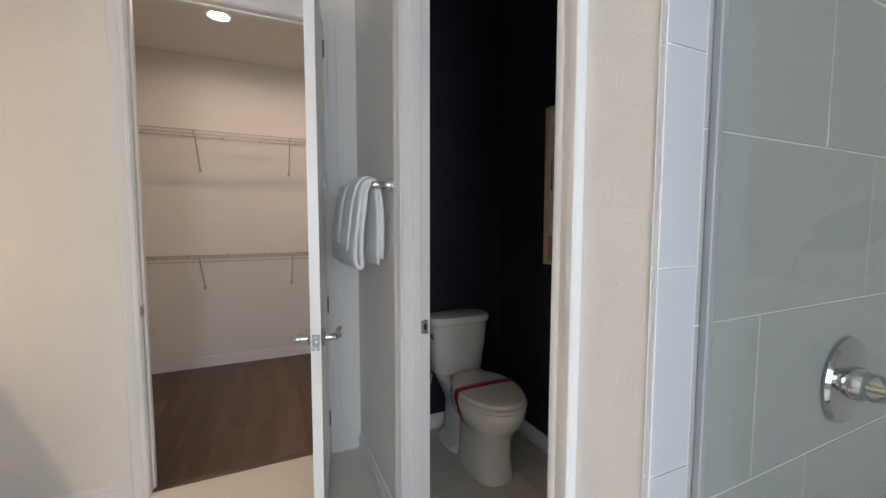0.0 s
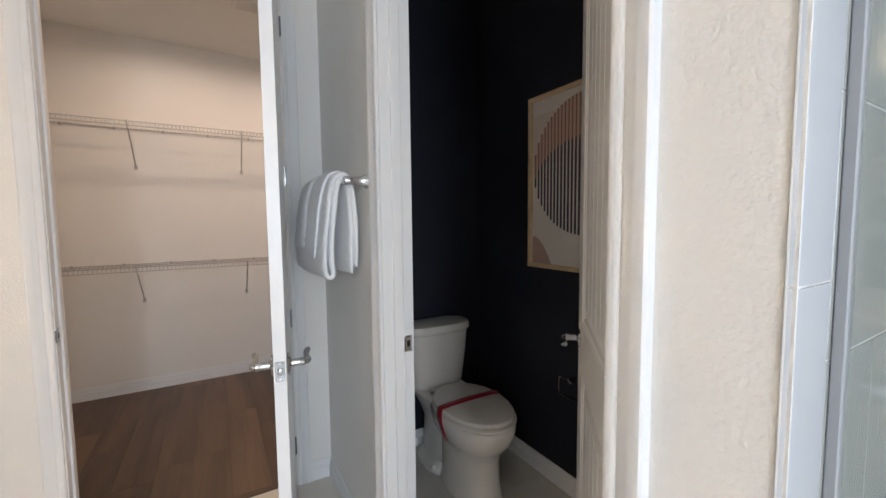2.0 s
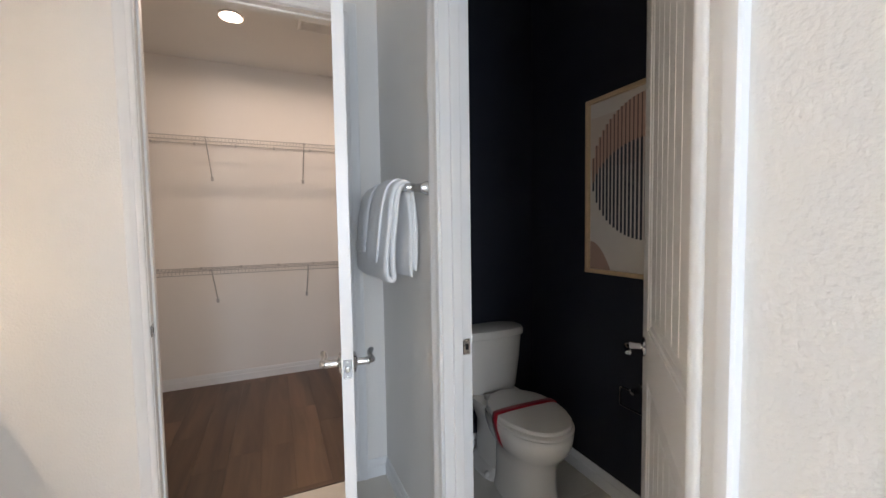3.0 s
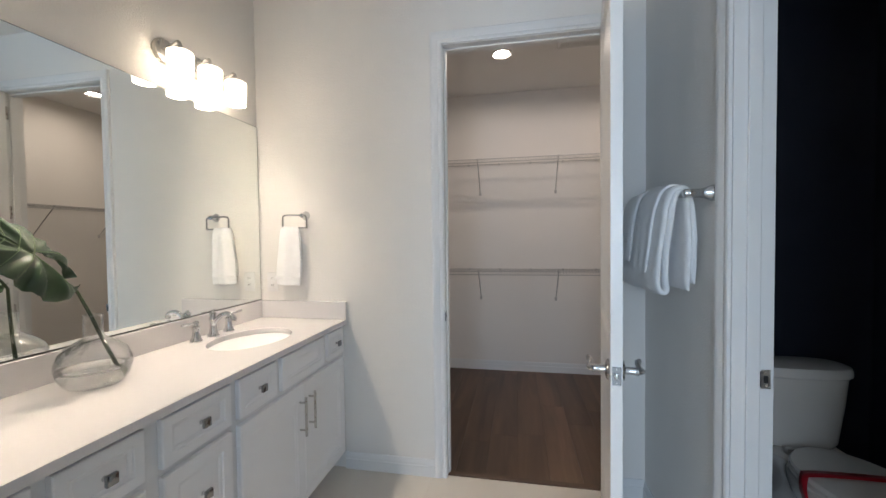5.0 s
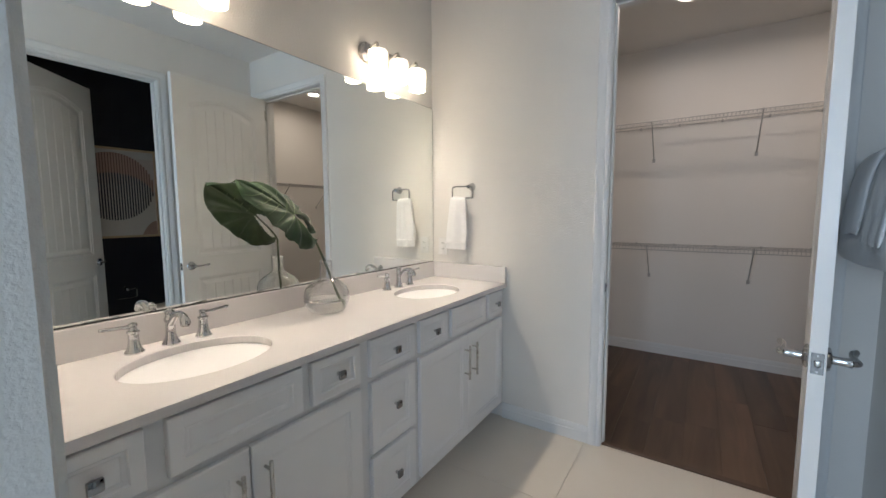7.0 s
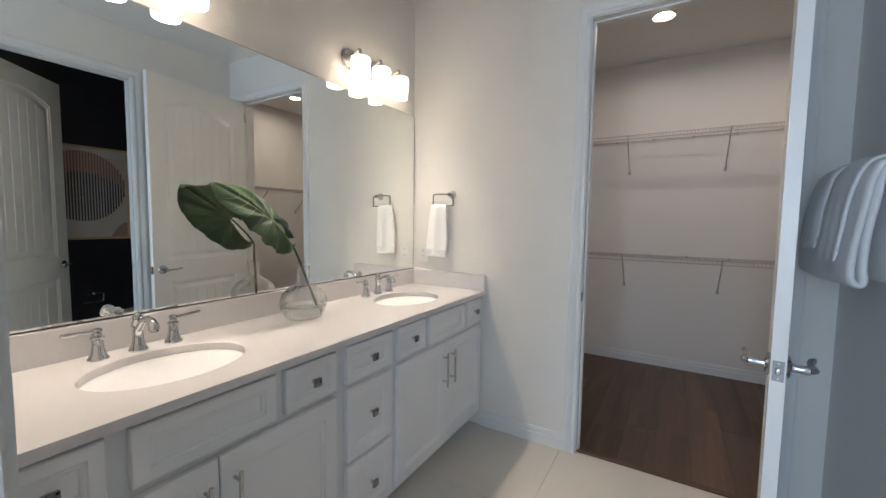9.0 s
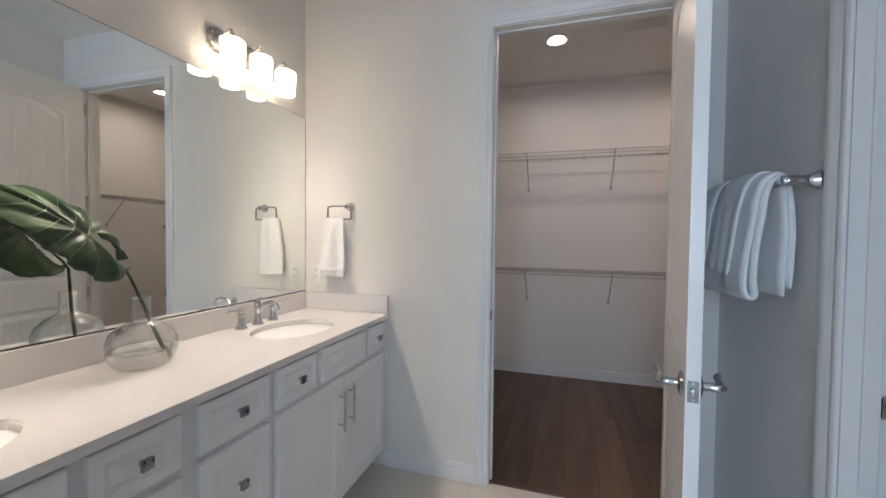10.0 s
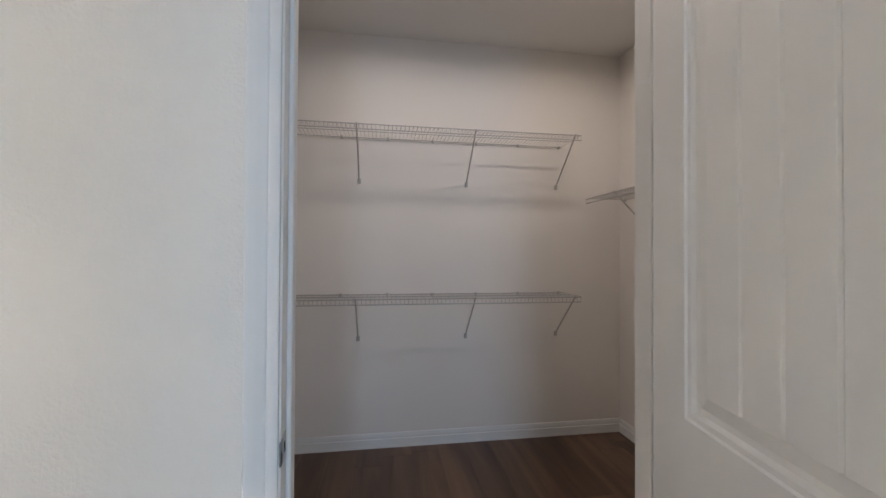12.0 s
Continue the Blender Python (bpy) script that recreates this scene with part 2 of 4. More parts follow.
def tube(points, radius, n=10, bm=None, taper=None, flat=1.0):
    """Sweeps a round (or flattened) section along points; taper gives a radius factor for each point."""
    pts = [Vector(p) for p in points]
    rings = []
    up = None
    for i, p in enumerate(pts):
        d = (pts[min(i + 1, len(pts) - 1)] - pts[max(i - 1, 0)]).normalized()
        if up is None:
            up = Vector((0, 0, 1)) if abs(d.z) < 0.9 else Vector((1, 0, 0))
        s = d.cross(up).normalized()
        up = s.cross(d).normalized()
        r = radius * (taper[i] if taper else 1)
        rings.append([p + s * (r * math.cos(2 * math.pi * k / n)) + up * (r * flat * math.sin(2 * math.pi * k / n)) for k in range(n)])
    return loft(rings, bm=bm)


def bez(p0, p1, p2, p3, n=10):
    p0, p1, p2, p3 = map(Vector, (p0, p1, p2, p3))
    return [p0 * (1 - t) ** 3 + 3 * p1 * t * (1 - t) ** 2 + 3 * p2 * t * t * (1 - t) + p3 * t ** 3 for t in (i / n for i in range(n + 1))]


def finish(ob, bm, mat, smooth=True):
    bmesh.ops.recalc_face_normals(bm, faces=bm.faces)
    for f in bm.faces:
        f.smooth = smooth
    me = ob.data
    bm.to_mesh(me)
    bm.free()
    me.materials.append(mat)
    if smooth:
        me.set_sharp_from_angle(angle=radians(35))
    return ob


def part(name, bm, mat, parent, label="", smooth=True):
    ob = new(name, bpy.data.meshes.new(name))
    finish(ob, bm, mat, smooth)
    ob.parent = parent
    if label:
        ob["label"] = label
    return ob


def thing(name, bm, mat, label, category, kind="", group="", smooth=True):
    ob = new(name, bpy.data.meshes.new(name))
    finish(ob, bm, mat, smooth)
    return tagged(ob, label, category, group, kind)


def base(name, label, category, place=(0, 0, 0), turn=0, kind="", group=""):
    ob = new(name)
    ob.empty_display_size = 0.05
    ob.matrix_world = pose(*place, 0, 0, turn)
    return tagged(ob, label, category, group, kind)


def structure(name, bm, mat, label, category, smooth=False):
    return thing(name, bm, mat, label, category, "structure", smooth=smooth)


# ---- plan ----
XW, YN, CEILING = -1.815, 3.09, 2.79       # vanity wall, closet wall, ceiling
XE = 0.365                                 # wall of the toilet room and the shower
STUB_X, STUB_Y = -0.750, 0.950             # end of the wall beside the vanity
T = 0.115                                  # wall thickness
DX0, DX1, DH = -0.667, 0.188, 2.405        # closet doorway
WY0, WY1 = 1.412, 2.287                    # toilet room doorway
CYB, CXR, CXL = 4.940, 1.275, -1.70        # closet back, right and left walls
WXE = 1.335                                # toilet room's far wall
YS = -1.9                                  # window wall behind
SHX = 1.42                                 # shower's far wall

# walls
bm = cube(XW - T, XW, YS - T, CYB + T, 0, CEILING)
structure("wall_west", bm, WALL, "warm white orange-peel textured vanity wall", "wall")
bm = cube(XW, DX0 - 0.02, YN, YN + T, 0, CEILING)
box(bm, DX1 + 0.02, XE + T - 0.003, YN, YN + T, 0, CEILING)
box(bm, DX0 - 0.02, DX1 + 0.02, YN, YN + T, DH + 0.02, CEILING)
structure("wall_north", bm, WALL, "warm white textured wall with closet doorway", "wall")
bm = cube(XE, XE + T - 0.004, WY1 + 0.02, YN, 0, CEILING)
box(bm, XE, XE + T - 0.004, 1.2295, WY0 - 0.02, 0, CEILING)
box(bm, XE, XE + T - 0.004, WY0 - 0.02, WY1 + 0.02, DH + 0.02, CEILING)
structure("wall_east", bm, WALL, "warm white textured wall with toilet room doorway", "wall")
bm = cube(XW, STUB_X, STUB_Y - T, STUB_Y, 0, CEILING)
bmesh.ops.bevel(bm, geom=[e for e in bm.edges if all(abs(v.co.x - STUB_X) < 1e-4 for v in e.verts) and abs(e.verts[0].co.z - e.verts[1].co.z) > 1],
                offset=0.012, segments=3, affect="EDGES")
structure("wall_stub", bm, WALL, "short textured wall beside the vanity", "wall", smooth=True)
# window wall behind, with two openings
WINDOWS = ((-1.30, -0.30), (0.25, 1.05))
bm = cube(XW, WINDOWS[0][0], YS - T, YS, 0, CEILING)
box(bm, WINDOWS[0][1], WINDOWS[1][0], YS - T, YS, 0, CEILING)
box(bm, WINDOWS[1][1], SHX, YS - T, YS, 0, CEILING)
for x0, x1 in WINDOWS:
    box(bm, x0, x1, YS - T, YS, 0, 0.65)
    box(bm, x0, x1, YS - T, YS, 2.25, CEILING)
structure("wall_south", bm, WALL, "plain textured wall with window openings", "wall")
# toilet room inner faces, navy
structure("wall_toilet_back", cube(XE + T - 0.003, WXE, YN, YN + T, 0, CEILING), NAVY, "dark navy painted wall behind the toilet", "wall")
structure("wall_toilet_side", cube(WXE, WXE + T, 1.275, YN + T, 0, CEILING), NAVY, "dark navy painted wall with a framed print", "wall")
structure("wall_toilet_front", cube(XE + T, WXE, 1.230, 1.275, 0, CEILING), NAVY, "dark navy painted wall", "wall")
bm = cube(XE + T - 0.004, XE + T, WY1 + 0.02, YN, 0, CEILING)
box(bm, XE + T - 0.004, XE + T, 1.275, WY0 - 0.02, 0, CEILING)
box(bm, XE + T - 0.004, XE + T, WY0 - 0.02, WY1 + 0.02, DH + 0.02, CEILING)
structure("wall_toilet_room", bm, NAVY, "dark navy painted wall round the doorway", "wall")
# closet walls
structure("wall_closet_back", cube(XW, CXR + T, CYB, CYB + T, 0, CEILING), CLOSETP, "warm white painted closet back wall", "wall")
structure("wall_closet_right", cube(CXR, CXR + T, YN + T, CYB, 0, CEILING), CLOSETP, "warm white painted closet side wall", "wall")
structure("wall_closet_left", cube(CXL - 0.1, CXL, YN + T, CYB, 0, CEILING), CLOSETP, "warm white painted closet side wall", "wall")
# shower enclosure walls
bm = cube(SHX, SHX + T, YS - T, 1.215, 0, CEILING)
box(bm, XE + 0.1, SHX, -0.25, -0.25 + T, 0, CEILING)
structure("wall_shower", bm, WALL, "plain wall around the shower", "wall")
# floors and ceiling
structure("floor", cube(XW, SHX + T, YS - T, YN + 0.030, -0.06, -0.004), GROUTF, "beige grout bed of the cream tile floor", "floor")
structure("floor_closet", cube(XW, CXR + T, YN + 0.030, CYB + T, -0.06, -0.006), UNDERLAY, "dark underlay of closet plank floor", "floor")
structure("ceiling", cube(XW - T, SHX + T, YS - T, CYB + T, CEILING, CEILING + 0.1), CEIL, "white textured ceiling", "ceiling")
structure("ground", cube(-60, 60, -80, YS - T - 0.02, -0.5, -0.3), material("lawn", (0.07, 0.1, 0.04), 0.9, vary=0.3, scale=3), "grass outside the window", "ground")

# ---- trim: casings, jambs, baseboards ----
CASING = [(0.0, 0.0), (0.0, 0.009), (0.006, 0.012), (0.018, 0.012), (0.022, 0.0095), (0.028, 0.013), (0.040, 0.015), (0.046, 0.0185), (0.060, 0.0185), (0.064, 0.015), (0.064, 0.0)]


def casing(name, a, b, h, place, label):
    """Mitred colonial casing round an opening from a to b, h high; place(u, v, z) maps along, out and up."""
    rings = []
    for px, pz, dx, dz in ((a, 0, -1, 0), (a, h, -1, 1), (b, h, 1, 1), (b, 0, 1, 0)):
        rings.append([place(px + dx * (u - 0.006 + 0.006), v, pz + dz * u) for u, v in CASING])
    structure(name, loft(rings), TRIM, label, "door casing", smooth=True)


casing("trim_closet_casing", DX0 - 0.004, DX1 + 0.004, DH + 0.004, lambda u, v, z: (u, YN - v, z), "white moulded casing round the closet doorway")
casing("trim_toilet_casing", WY0 - 0.004, WY1 + 0.004, DH + 0.004, lambda u, v, z: (XE - v, u, z), "white moulded casing round the toilet room doorway")
casing("trim_closet_casing_inner", DX0 - 0.004, DX1 + 0.004, DH + 0.004, lambda u, v, z: (u, YN + T + v, z), "white casing on the closet side of the doorway")
bm = cube(DX0 - 0.02, DX0, YN + 0.001, YN + T - 0.001, 0, DH + 0.02)
box(bm, DX1, DX1 + 0.02, YN + 0.001, YN + T - 0.001, 0, DH + 0.02)
box(bm, DX0, DX1, YN + 0.001, YN + T - 0.001, DH, DH + 0.02)
box(bm, DX0, DX0 + 0.010, YN + 0.042, YN + 0.078, 0, DH - 0.010, 0.002)
box(bm, DX1 - 0.010, DX1, YN + 0.042, YN + 0.078, 0, DH - 0.010, 0.002)
box(bm, DX0, DX1, YN + 0.042, YN + 0.078, DH - 0.010, DH, 0.002)
structure("trim_closet_jamb", bm, TRIM, "white door jamb with stop", "door jamb")
jamb = bpy.data.objects["trim_closet_jamb"]
for z in (0.21, 0.87, 1.57, 2.27):
    part("hinge_leaf", cube(DX1 - 0.0024, DX1 - 0.0003, YN - 0.004, YN + 0.034, z - 0.045, z + 0.045, 0.0005), NICKEL, jamb, "satin nickel hinge leaf")
bm = cube(XE + 0.001, XE + T - 0.001, WY0 - 0.02, WY0, 0, DH + 0.02)
box(bm, XE + 0.001, XE + T - 0.001, WY1, WY1 + 0.02, 0, DH + 0.02)
box(bm, XE + 0.001, XE + T - 0.001, WY0, WY1, DH, DH + 0.02)
box(bm, XE + 0.038, XE + 0.074, WY1 - 0.010, WY1, 0, DH - 0.010, 0.002)
box(bm, XE + 0.038, XE + 0.074, WY0, WY0 + 0.010, 0, DH - 0.010, 0.002)
box(bm, XE + 0.038, XE + 0.074, WY0, WY1, DH - 0.010, DH, 0.002)
structure("trim_toilet_jamb", bm, TRIM, "white door jamb with stop", "door jamb")

BASEP = [(0, 0), (0.014, 0), (0.014, 0.058), (0.010, 0.063), (0.0115, 0.070), (0.008, 0.080), (0.008, 0.087), (0.004, 0.096), (0, 0.096)]


def baseboard(name, p, q, out, label):
    """A moulded board along the floor from p to q, proud in the direction out."""
    rings = [[(x + out[0] * u, y + out[1] * u, z) for u, z in BASEP] for x, y in (p, q)]
    structure(name, loft(rings), TRIM, label, "baseboard", smooth=True)


baseboard("baseboard", (-1.27, YN), (DX0 - 0.069, YN), (0, -1), "white moulded baseboard along the closet wall")
baseboard("baseboard_corner", (DX1 + 0.069, YN), (XE, YN), (0, -1), "white baseboard behind the open door")
baseboard("baseboard_east", (XE, YN - 0.014), (XE, WY1 + 0.069), (-1, 0), "white moulded baseboard under the towels")
baseboard("baseboard_east_short", (XE, WY0 - 0.069), (XE, 1.215), (-1, 0), "white moulded baseboard beside the shower")
baseboard("baseboard_toilet_back", (XE + T, YN), (WXE, YN), (0, -1), "white baseboard behind the toilet")
baseboard("baseboard_toilet_side", (WXE, YN - 0.014), (WXE, 1.275), (-1, 0), "white baseboard on the navy wall")
baseboard("baseboard_closet_back", (CXL, CYB), (CXR, CYB), (0, -1), "white moulded baseboard at the closet's back")
baseboard("baseboard_closet_side", (CXR, CYB - 0.014), (CXR, YN + T), (-1, 0), "white moulded baseboard on the closet's side")
baseboard("baseboard_closet_left", (CXL, CYB - 0.014), (CXL, YN + T), (1, 0), "white moulded baseboard on the closet's side")
structure("threshold", cube(DX0, DX1, YN + 0.022, YN + 0.060, -0.004, 0.006, 0.003), material("dark_wood_strip", (0.10, 0.06, 0.038), 0.45, vary=0.2, scale=30), "dark wood threshold strip in the closet doorway", "threshold")

# windows behind, in their openings
for name, (x0, x1) in zip(("window_1", "window_2"), WINDOWS):
    win = base(name, "white framed window with clear glass", "window", kind="structure")
    for nm, args in (("window_frame", (x0, x0 + 0.05, YS - 0.1, YS - 0.03, 0.65, 2.25)), ("window_frame", (x1 - 0.05, x1, YS - 0.1, YS - 0.03, 0.65, 2.25)),
                     ("window_frame", (x0 + 0.05, x1 - 0.05, YS - 0.1, YS - 0.03, 0.65, 0.70)), ("window_frame", (x0 + 0.05, x1 - 0.05, YS - 0.1, YS - 0.03, 2.20, 2.25)),
                     ("window_sill", (x0 - 0.03, x1 + 0.03, YS - 0.03, YS + 0.04, 0.625, 0.65))):
        part(nm, cube(*args, 0.004), TRIM, win)
    pane = part("pane", cube(x0 + 0.05, x1 - 0.05, YS - 0.07, YS - 0.064, 0.70, 2.20), GLASS, win, "clear window glass")
    pane.visible_shadow = False

# ---- doors ----


def face_panel(bm, x0, x1, z0, z1, rise, yf, s, planks):
    """One moulded panel let into a door face at yf (s: outward sign); its top rises as an arch. Returns the top curve."""
    cx, hw = (x0 + x1) / 2, (x1 - x0) / 2

    def loop(inset, depth, n=20):
        pts = [(x0 + inset, z0 + inset), (x1 - inset, z0 + inset)]
        w = hw - inset
        for i in range(n + 1):
            u = 1 - 2 * i / n
            pts.append((cx + u * w, z1 - inset + rise * (math.cos(u * math.pi / 2) if rise else 0)))
        return [bm.verts.new((x, yf - s * depth, z)) for x, z in pts]

    loops = [loop(0, 0), loop(0.004, 0.004), loop(0.014, 0.005), loop(0.022, 0.011), loop(0.034, 0.011), loop(0.062, 0.004)]
    for a, b in zip(loops, loops[1:]):
        for i in range(len(a)):
            j = (i + 1) % len(a)
            bm.faces.new((a[i], a[j], b[j], b[i]))
    ins = 0.062
    w, n = hw - ins, 48
    cols = []
    for k in range(planks):
        a, b = -1 + 2 * k / planks, -1 + 2 * (k + 1) / planks
        g = 0.0045 / w
        cols += [(a, 0.0076 if k else 0.004), (a + g, 0.004)] + [(a + (b - a) * t, 0.004) for t in (0.25, 0.5, 0.75)] + [(b - g, 0.004)]
    cols.append((1, 0.004))
    prev = None
    for u, d in cols:
        x = cx + u * w
        zt = z1 - ins + rise * (math.cos(u * math.pi / 2) if rise else 0)
        pair = (bm.verts.new((x, yf - s * d, z0 + ins)), bm.verts.new((x, yf - s * d, zt)))
        if prev:
            bm.faces.new((prev[0], pair[0], pair[1], prev[1]))
        prev = pair


def door_leaf(w, h, t):
    """A two-panel plank door; hinge edge at x = 0, leaf to -x, thickness from y = 0 to t."""
    bm = bmesh.new()
    st, b1, m0, m1, top, rise = 0.118, 0.21, 0.80, 0.975, h - 0.21, 0.075
    for yf, s in ((0, -1), (t, 1)):
        def quad(xa, xb, za, zb):
            bm.faces.new([bm.verts.new((x, yf, z)) for x, z in ((xa, za), (xb, za), (xb, zb), (xa, zb))])
        quad(-w, -w + st, 0, h)
        quad(-st, 0, 0, h)
        quad(-w + st, -st, 0, b1)
        quad(-w + st, -st, m0, m1)
        cx, hw = -w / 2, w / 2 - st
        n = 20
        lo = [(cx + (1 - 2 * i / n) * hw, top + rise * math.cos((1 - 2 * i / n) * math.pi / 2)) for i in range(n + 1)]
        for (xa, za), (xb, zb) in zip(lo, lo[1:]):
            bm.faces.new([bm.verts.new((x, yf, z)) for x, z in ((xa, za), (xb, zb), (xb, h), (xa, h))])
        face_panel(bm, -w + st, -st, b1, m0, 0, yf, s, 6)
        face_panel(bm, -w + st, -st, m1, top, rise, yf, s, 6)
    for xa, xb, za, zb in ((-w, -w, 0, h), (0, 0, 0, h)):
        bm.faces.new([bm.verts.new(p) for p in ((xa, 0, 0), (xa, t, 0), (xa, t, h), (xa, 0, h))])
    for z in (0, h):
        bm.faces.new([bm.verts.new(p) for p in ((-w, 0, z), (0, 0, z), (0, t, z), (-w, t, z))])
    bmesh.ops.remove_doubles(bm, verts=bm.verts, dist=0.0002)
    return bm


def lever(parent, x, z, y, s, toward, tip=1):
    """A lever handle on a rose at (x, y, z), proud along s, its arm pointing along toward in x."""
    rose = part("lever_handle", lathe([(0.032, 0), (0.034, s * 0.003), (0.031, s * 0.009), (0.022, s * 0.012), (0.012, s * 0.014), (0.0115, s * 0.03), (0.013, s * 0.045), (0.0145, s * 0.052)], (x, y, z), "y"), CHROME, parent, "polished chrome lever handle")
    arm = bez((x, y + s * 0.052, z), (x, y + s * 0.066, z), (x + toward * 0.02, y + s * 0.064, z), (x + toward * 0.05, y + s * 0.058, z), 8)
    arm += bez((x + toward * 0.055, y + s * 0.058, z), (x + toward * 0.08, y + s * 0.056, z), (x + toward * 0.095, y + s * 0.060, z + 0.002), (x + toward * 0.112, y + s * 0.066, z + 0.006), 6)
    part("lever_arm", tube(arm, 0.0095, 12, taper=[1.2, 1.25, 1.2, 1.1, 1.0, 0.95, 0.9, 0.9, 0.9, 0.9, 0.92, 0.98, 1.05, 1.1, 1.05, 0.7], flat=0.8), CHROME, rose)


def hinge(parent, z, side=1):
    bm = lathe([(0.0062, -0.045), (0.0062, 0.045)], (0.003, -0.006 * side, z), "z", 12)
    lathe([(0.004, 0.045), (0.0045, 0.049), (0.002, 0.052)], (0.003, -0.006 * side, z), "z", 10, bm)
    box(bm, -0.001, 0.0015, *sorted((-0.004 * side, 0.028 * side)), z - 0.045, z + 0.045)
    part("hinge", bm, KNOB, parent, "satin nickel butt hinge")


def door(name, place, turn, label, w=0.850, h=2.392, side=1):
    """side 1: the leaf lies on the +y side of its hinge line, -1: on the -y side."""
    d = base(name, label, "door", place, turn, kind="structure")
    t = 0.035
    y0 = 0.004 if side > 0 else -0.004 - t
    leaf = part("leaf", door_leaf(w, h, t), DOORP, d, smooth=False)
    leaf.location = (-0.003, y0, 0.008)
    for z in (0.21, 0.87, 1.57, 2.27):
        hinge(d, z, side)
    lever(d, -w + 0.062, 0.914, y0, -1, 1)
    lever(d, -w + 0.062, 0.914, y0 + t, 1, 1)
    plate = cube(-w - 0.0045, -w - 0.003, y0 + 0.0045, y0 + 0.0305, 0.914 - 0.029, 0.914 + 0.029, 0.0006)
    lp = part("latch_plate", plate, KNOB, d, "satin nickel latch plate")
    part("latch_bolt", cube(-w - 0.012, -w - 0.0045, y0 + 0.011, y0 + 0.024, 0.914 - 0.009, 0.914 + 0.009, 0.003, 2), NICKEL, lp)
    for dz in (-0.022, 0.022):
        part("screw", lathe([(0.0035, 0), (0.003, -0.0008)], (-w - 0.0045, y0 + 0.0175, 0.914 + dz), "x", 10), CHROME, lp)
    return d


door("door_1", (DX1 + 0.001, YN - 0.006, 0), 80.6, "white two-panel plank door standing open into the bathroom")
door("door_2", (XE + T + 0.006, WY0 - 0.001, 0), -134.5, "white arched two-panel plank door standing half open", w=0.862, side=-1)


def strike(name, place, turn):
    s = base(name, "satin nickel strike plate let into the door jamb", "strike plate", place, turn, kind="structure")
    bm = cube(-0.013, 0.013, -0.0015, 0, -0.029, 0.029, 0.0006)
    part("plate", bm, NICKEL, s)
    part("hole", cube(-0.006, 0.006, -0.0022, -0.0016, -0.011, 0.011), DARK, s, "dark latch hole")
    part("lip", cube(-0.036, -0.013, -0.0042, -0.0004, -0.024, 0.024, 0.0018, 2), KNOB, s, "curved lip of the strike plate")
    return s


strike("trim_strike_closet", (DX0 + 0.0004, YN + 0.020, 0.914), 90)
strike("trim_strike_toilet", (XE + T - 0.022, WY1 - 0.0004, 0.914), 0)

# ---- vanity ----
VY0, VY1, VC = STUB_Y + 0.002, YN - 0.002, 2.018
XF = -1.283                                # face frame's front
CT, CB = 0.884, 0.858                      # countertop's top and underside
SINKS = (1.417, 2.616)
SX, SA, SB = -1.525, 0.165, 0.212          # sink centre x and half axes

vanity = base("vanity_cabinet", "white painted double vanity cabinet with shaker fronts", "vanity", (0, 0, 0))
part("body", cube(XW + 0.002, XF - 0.019, VY0, VY1, 0.10, CB - 0.002), CAB, vanity)
part("toe_kick", cube(XW + 0.002, XF - 0.075, VY0, VY1, 0.0, 0.10), CAB, vanity, "recessed white toe kick")
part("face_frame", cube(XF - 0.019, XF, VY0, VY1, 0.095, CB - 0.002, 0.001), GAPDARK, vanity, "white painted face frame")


def front(name, y0, y1, z0, z1, rail, label=""):
    """A shaker front with a moulded recessed panel."""
    bm = bmesh.new()
    xf, xb = XF + 0.0195, XF + 0.0005
    rings = []
    for ins, x in ((0, xb), (0, xf - 0.003), (0.003, xf), (rail, xf), (rail + 0.004, xf - 0.004), (rail + 0.010, xf - 0.005), (rail + 0.015, xf - 0.0095), (rail + 0.016, xf - 0.0095)):
        rings.append([(x, y0 + ins, z0 + ins), (x, y1 - ins, z0 + ins), (x, y1 - ins, z1 - ins), (x, y0 + ins, z1 - ins)])
    return part(name, loft(rings, bm=bm), CAB, vanity, label)


def knob(parent, y, z):
    x = XF + 0.0195
    k = part("knob", lathe([(0.0075, 0.0), (0.006, 0.004), (0.0055, 0.012), (0.009, 0.017)], (x, y, z), "x", 14), CHROME, parent, "square polished chrome knob")
    part("knob_cap", cube(x + 0.016, x + 0.027, y - 0.0145, y + 0.0145, z - 0.0145, z + 0.0145, 0.0025, 2), KNOB, k)


def pull(parent, y, z0, z1):
    x = XF + 0.0195
    h = part("pull_handle", tube([(x + 0.032, y, z0), (x + 0.032, y, z1)], 0.006, 12), NICKEL, parent, "brushed nickel bar pull")
    for z in (z0 + 0.026, z1 - 0.026):
        part("post", tube([(x, y, z), (x + 0.030, y, z)], 0.0045, 10), NICKEL, h)


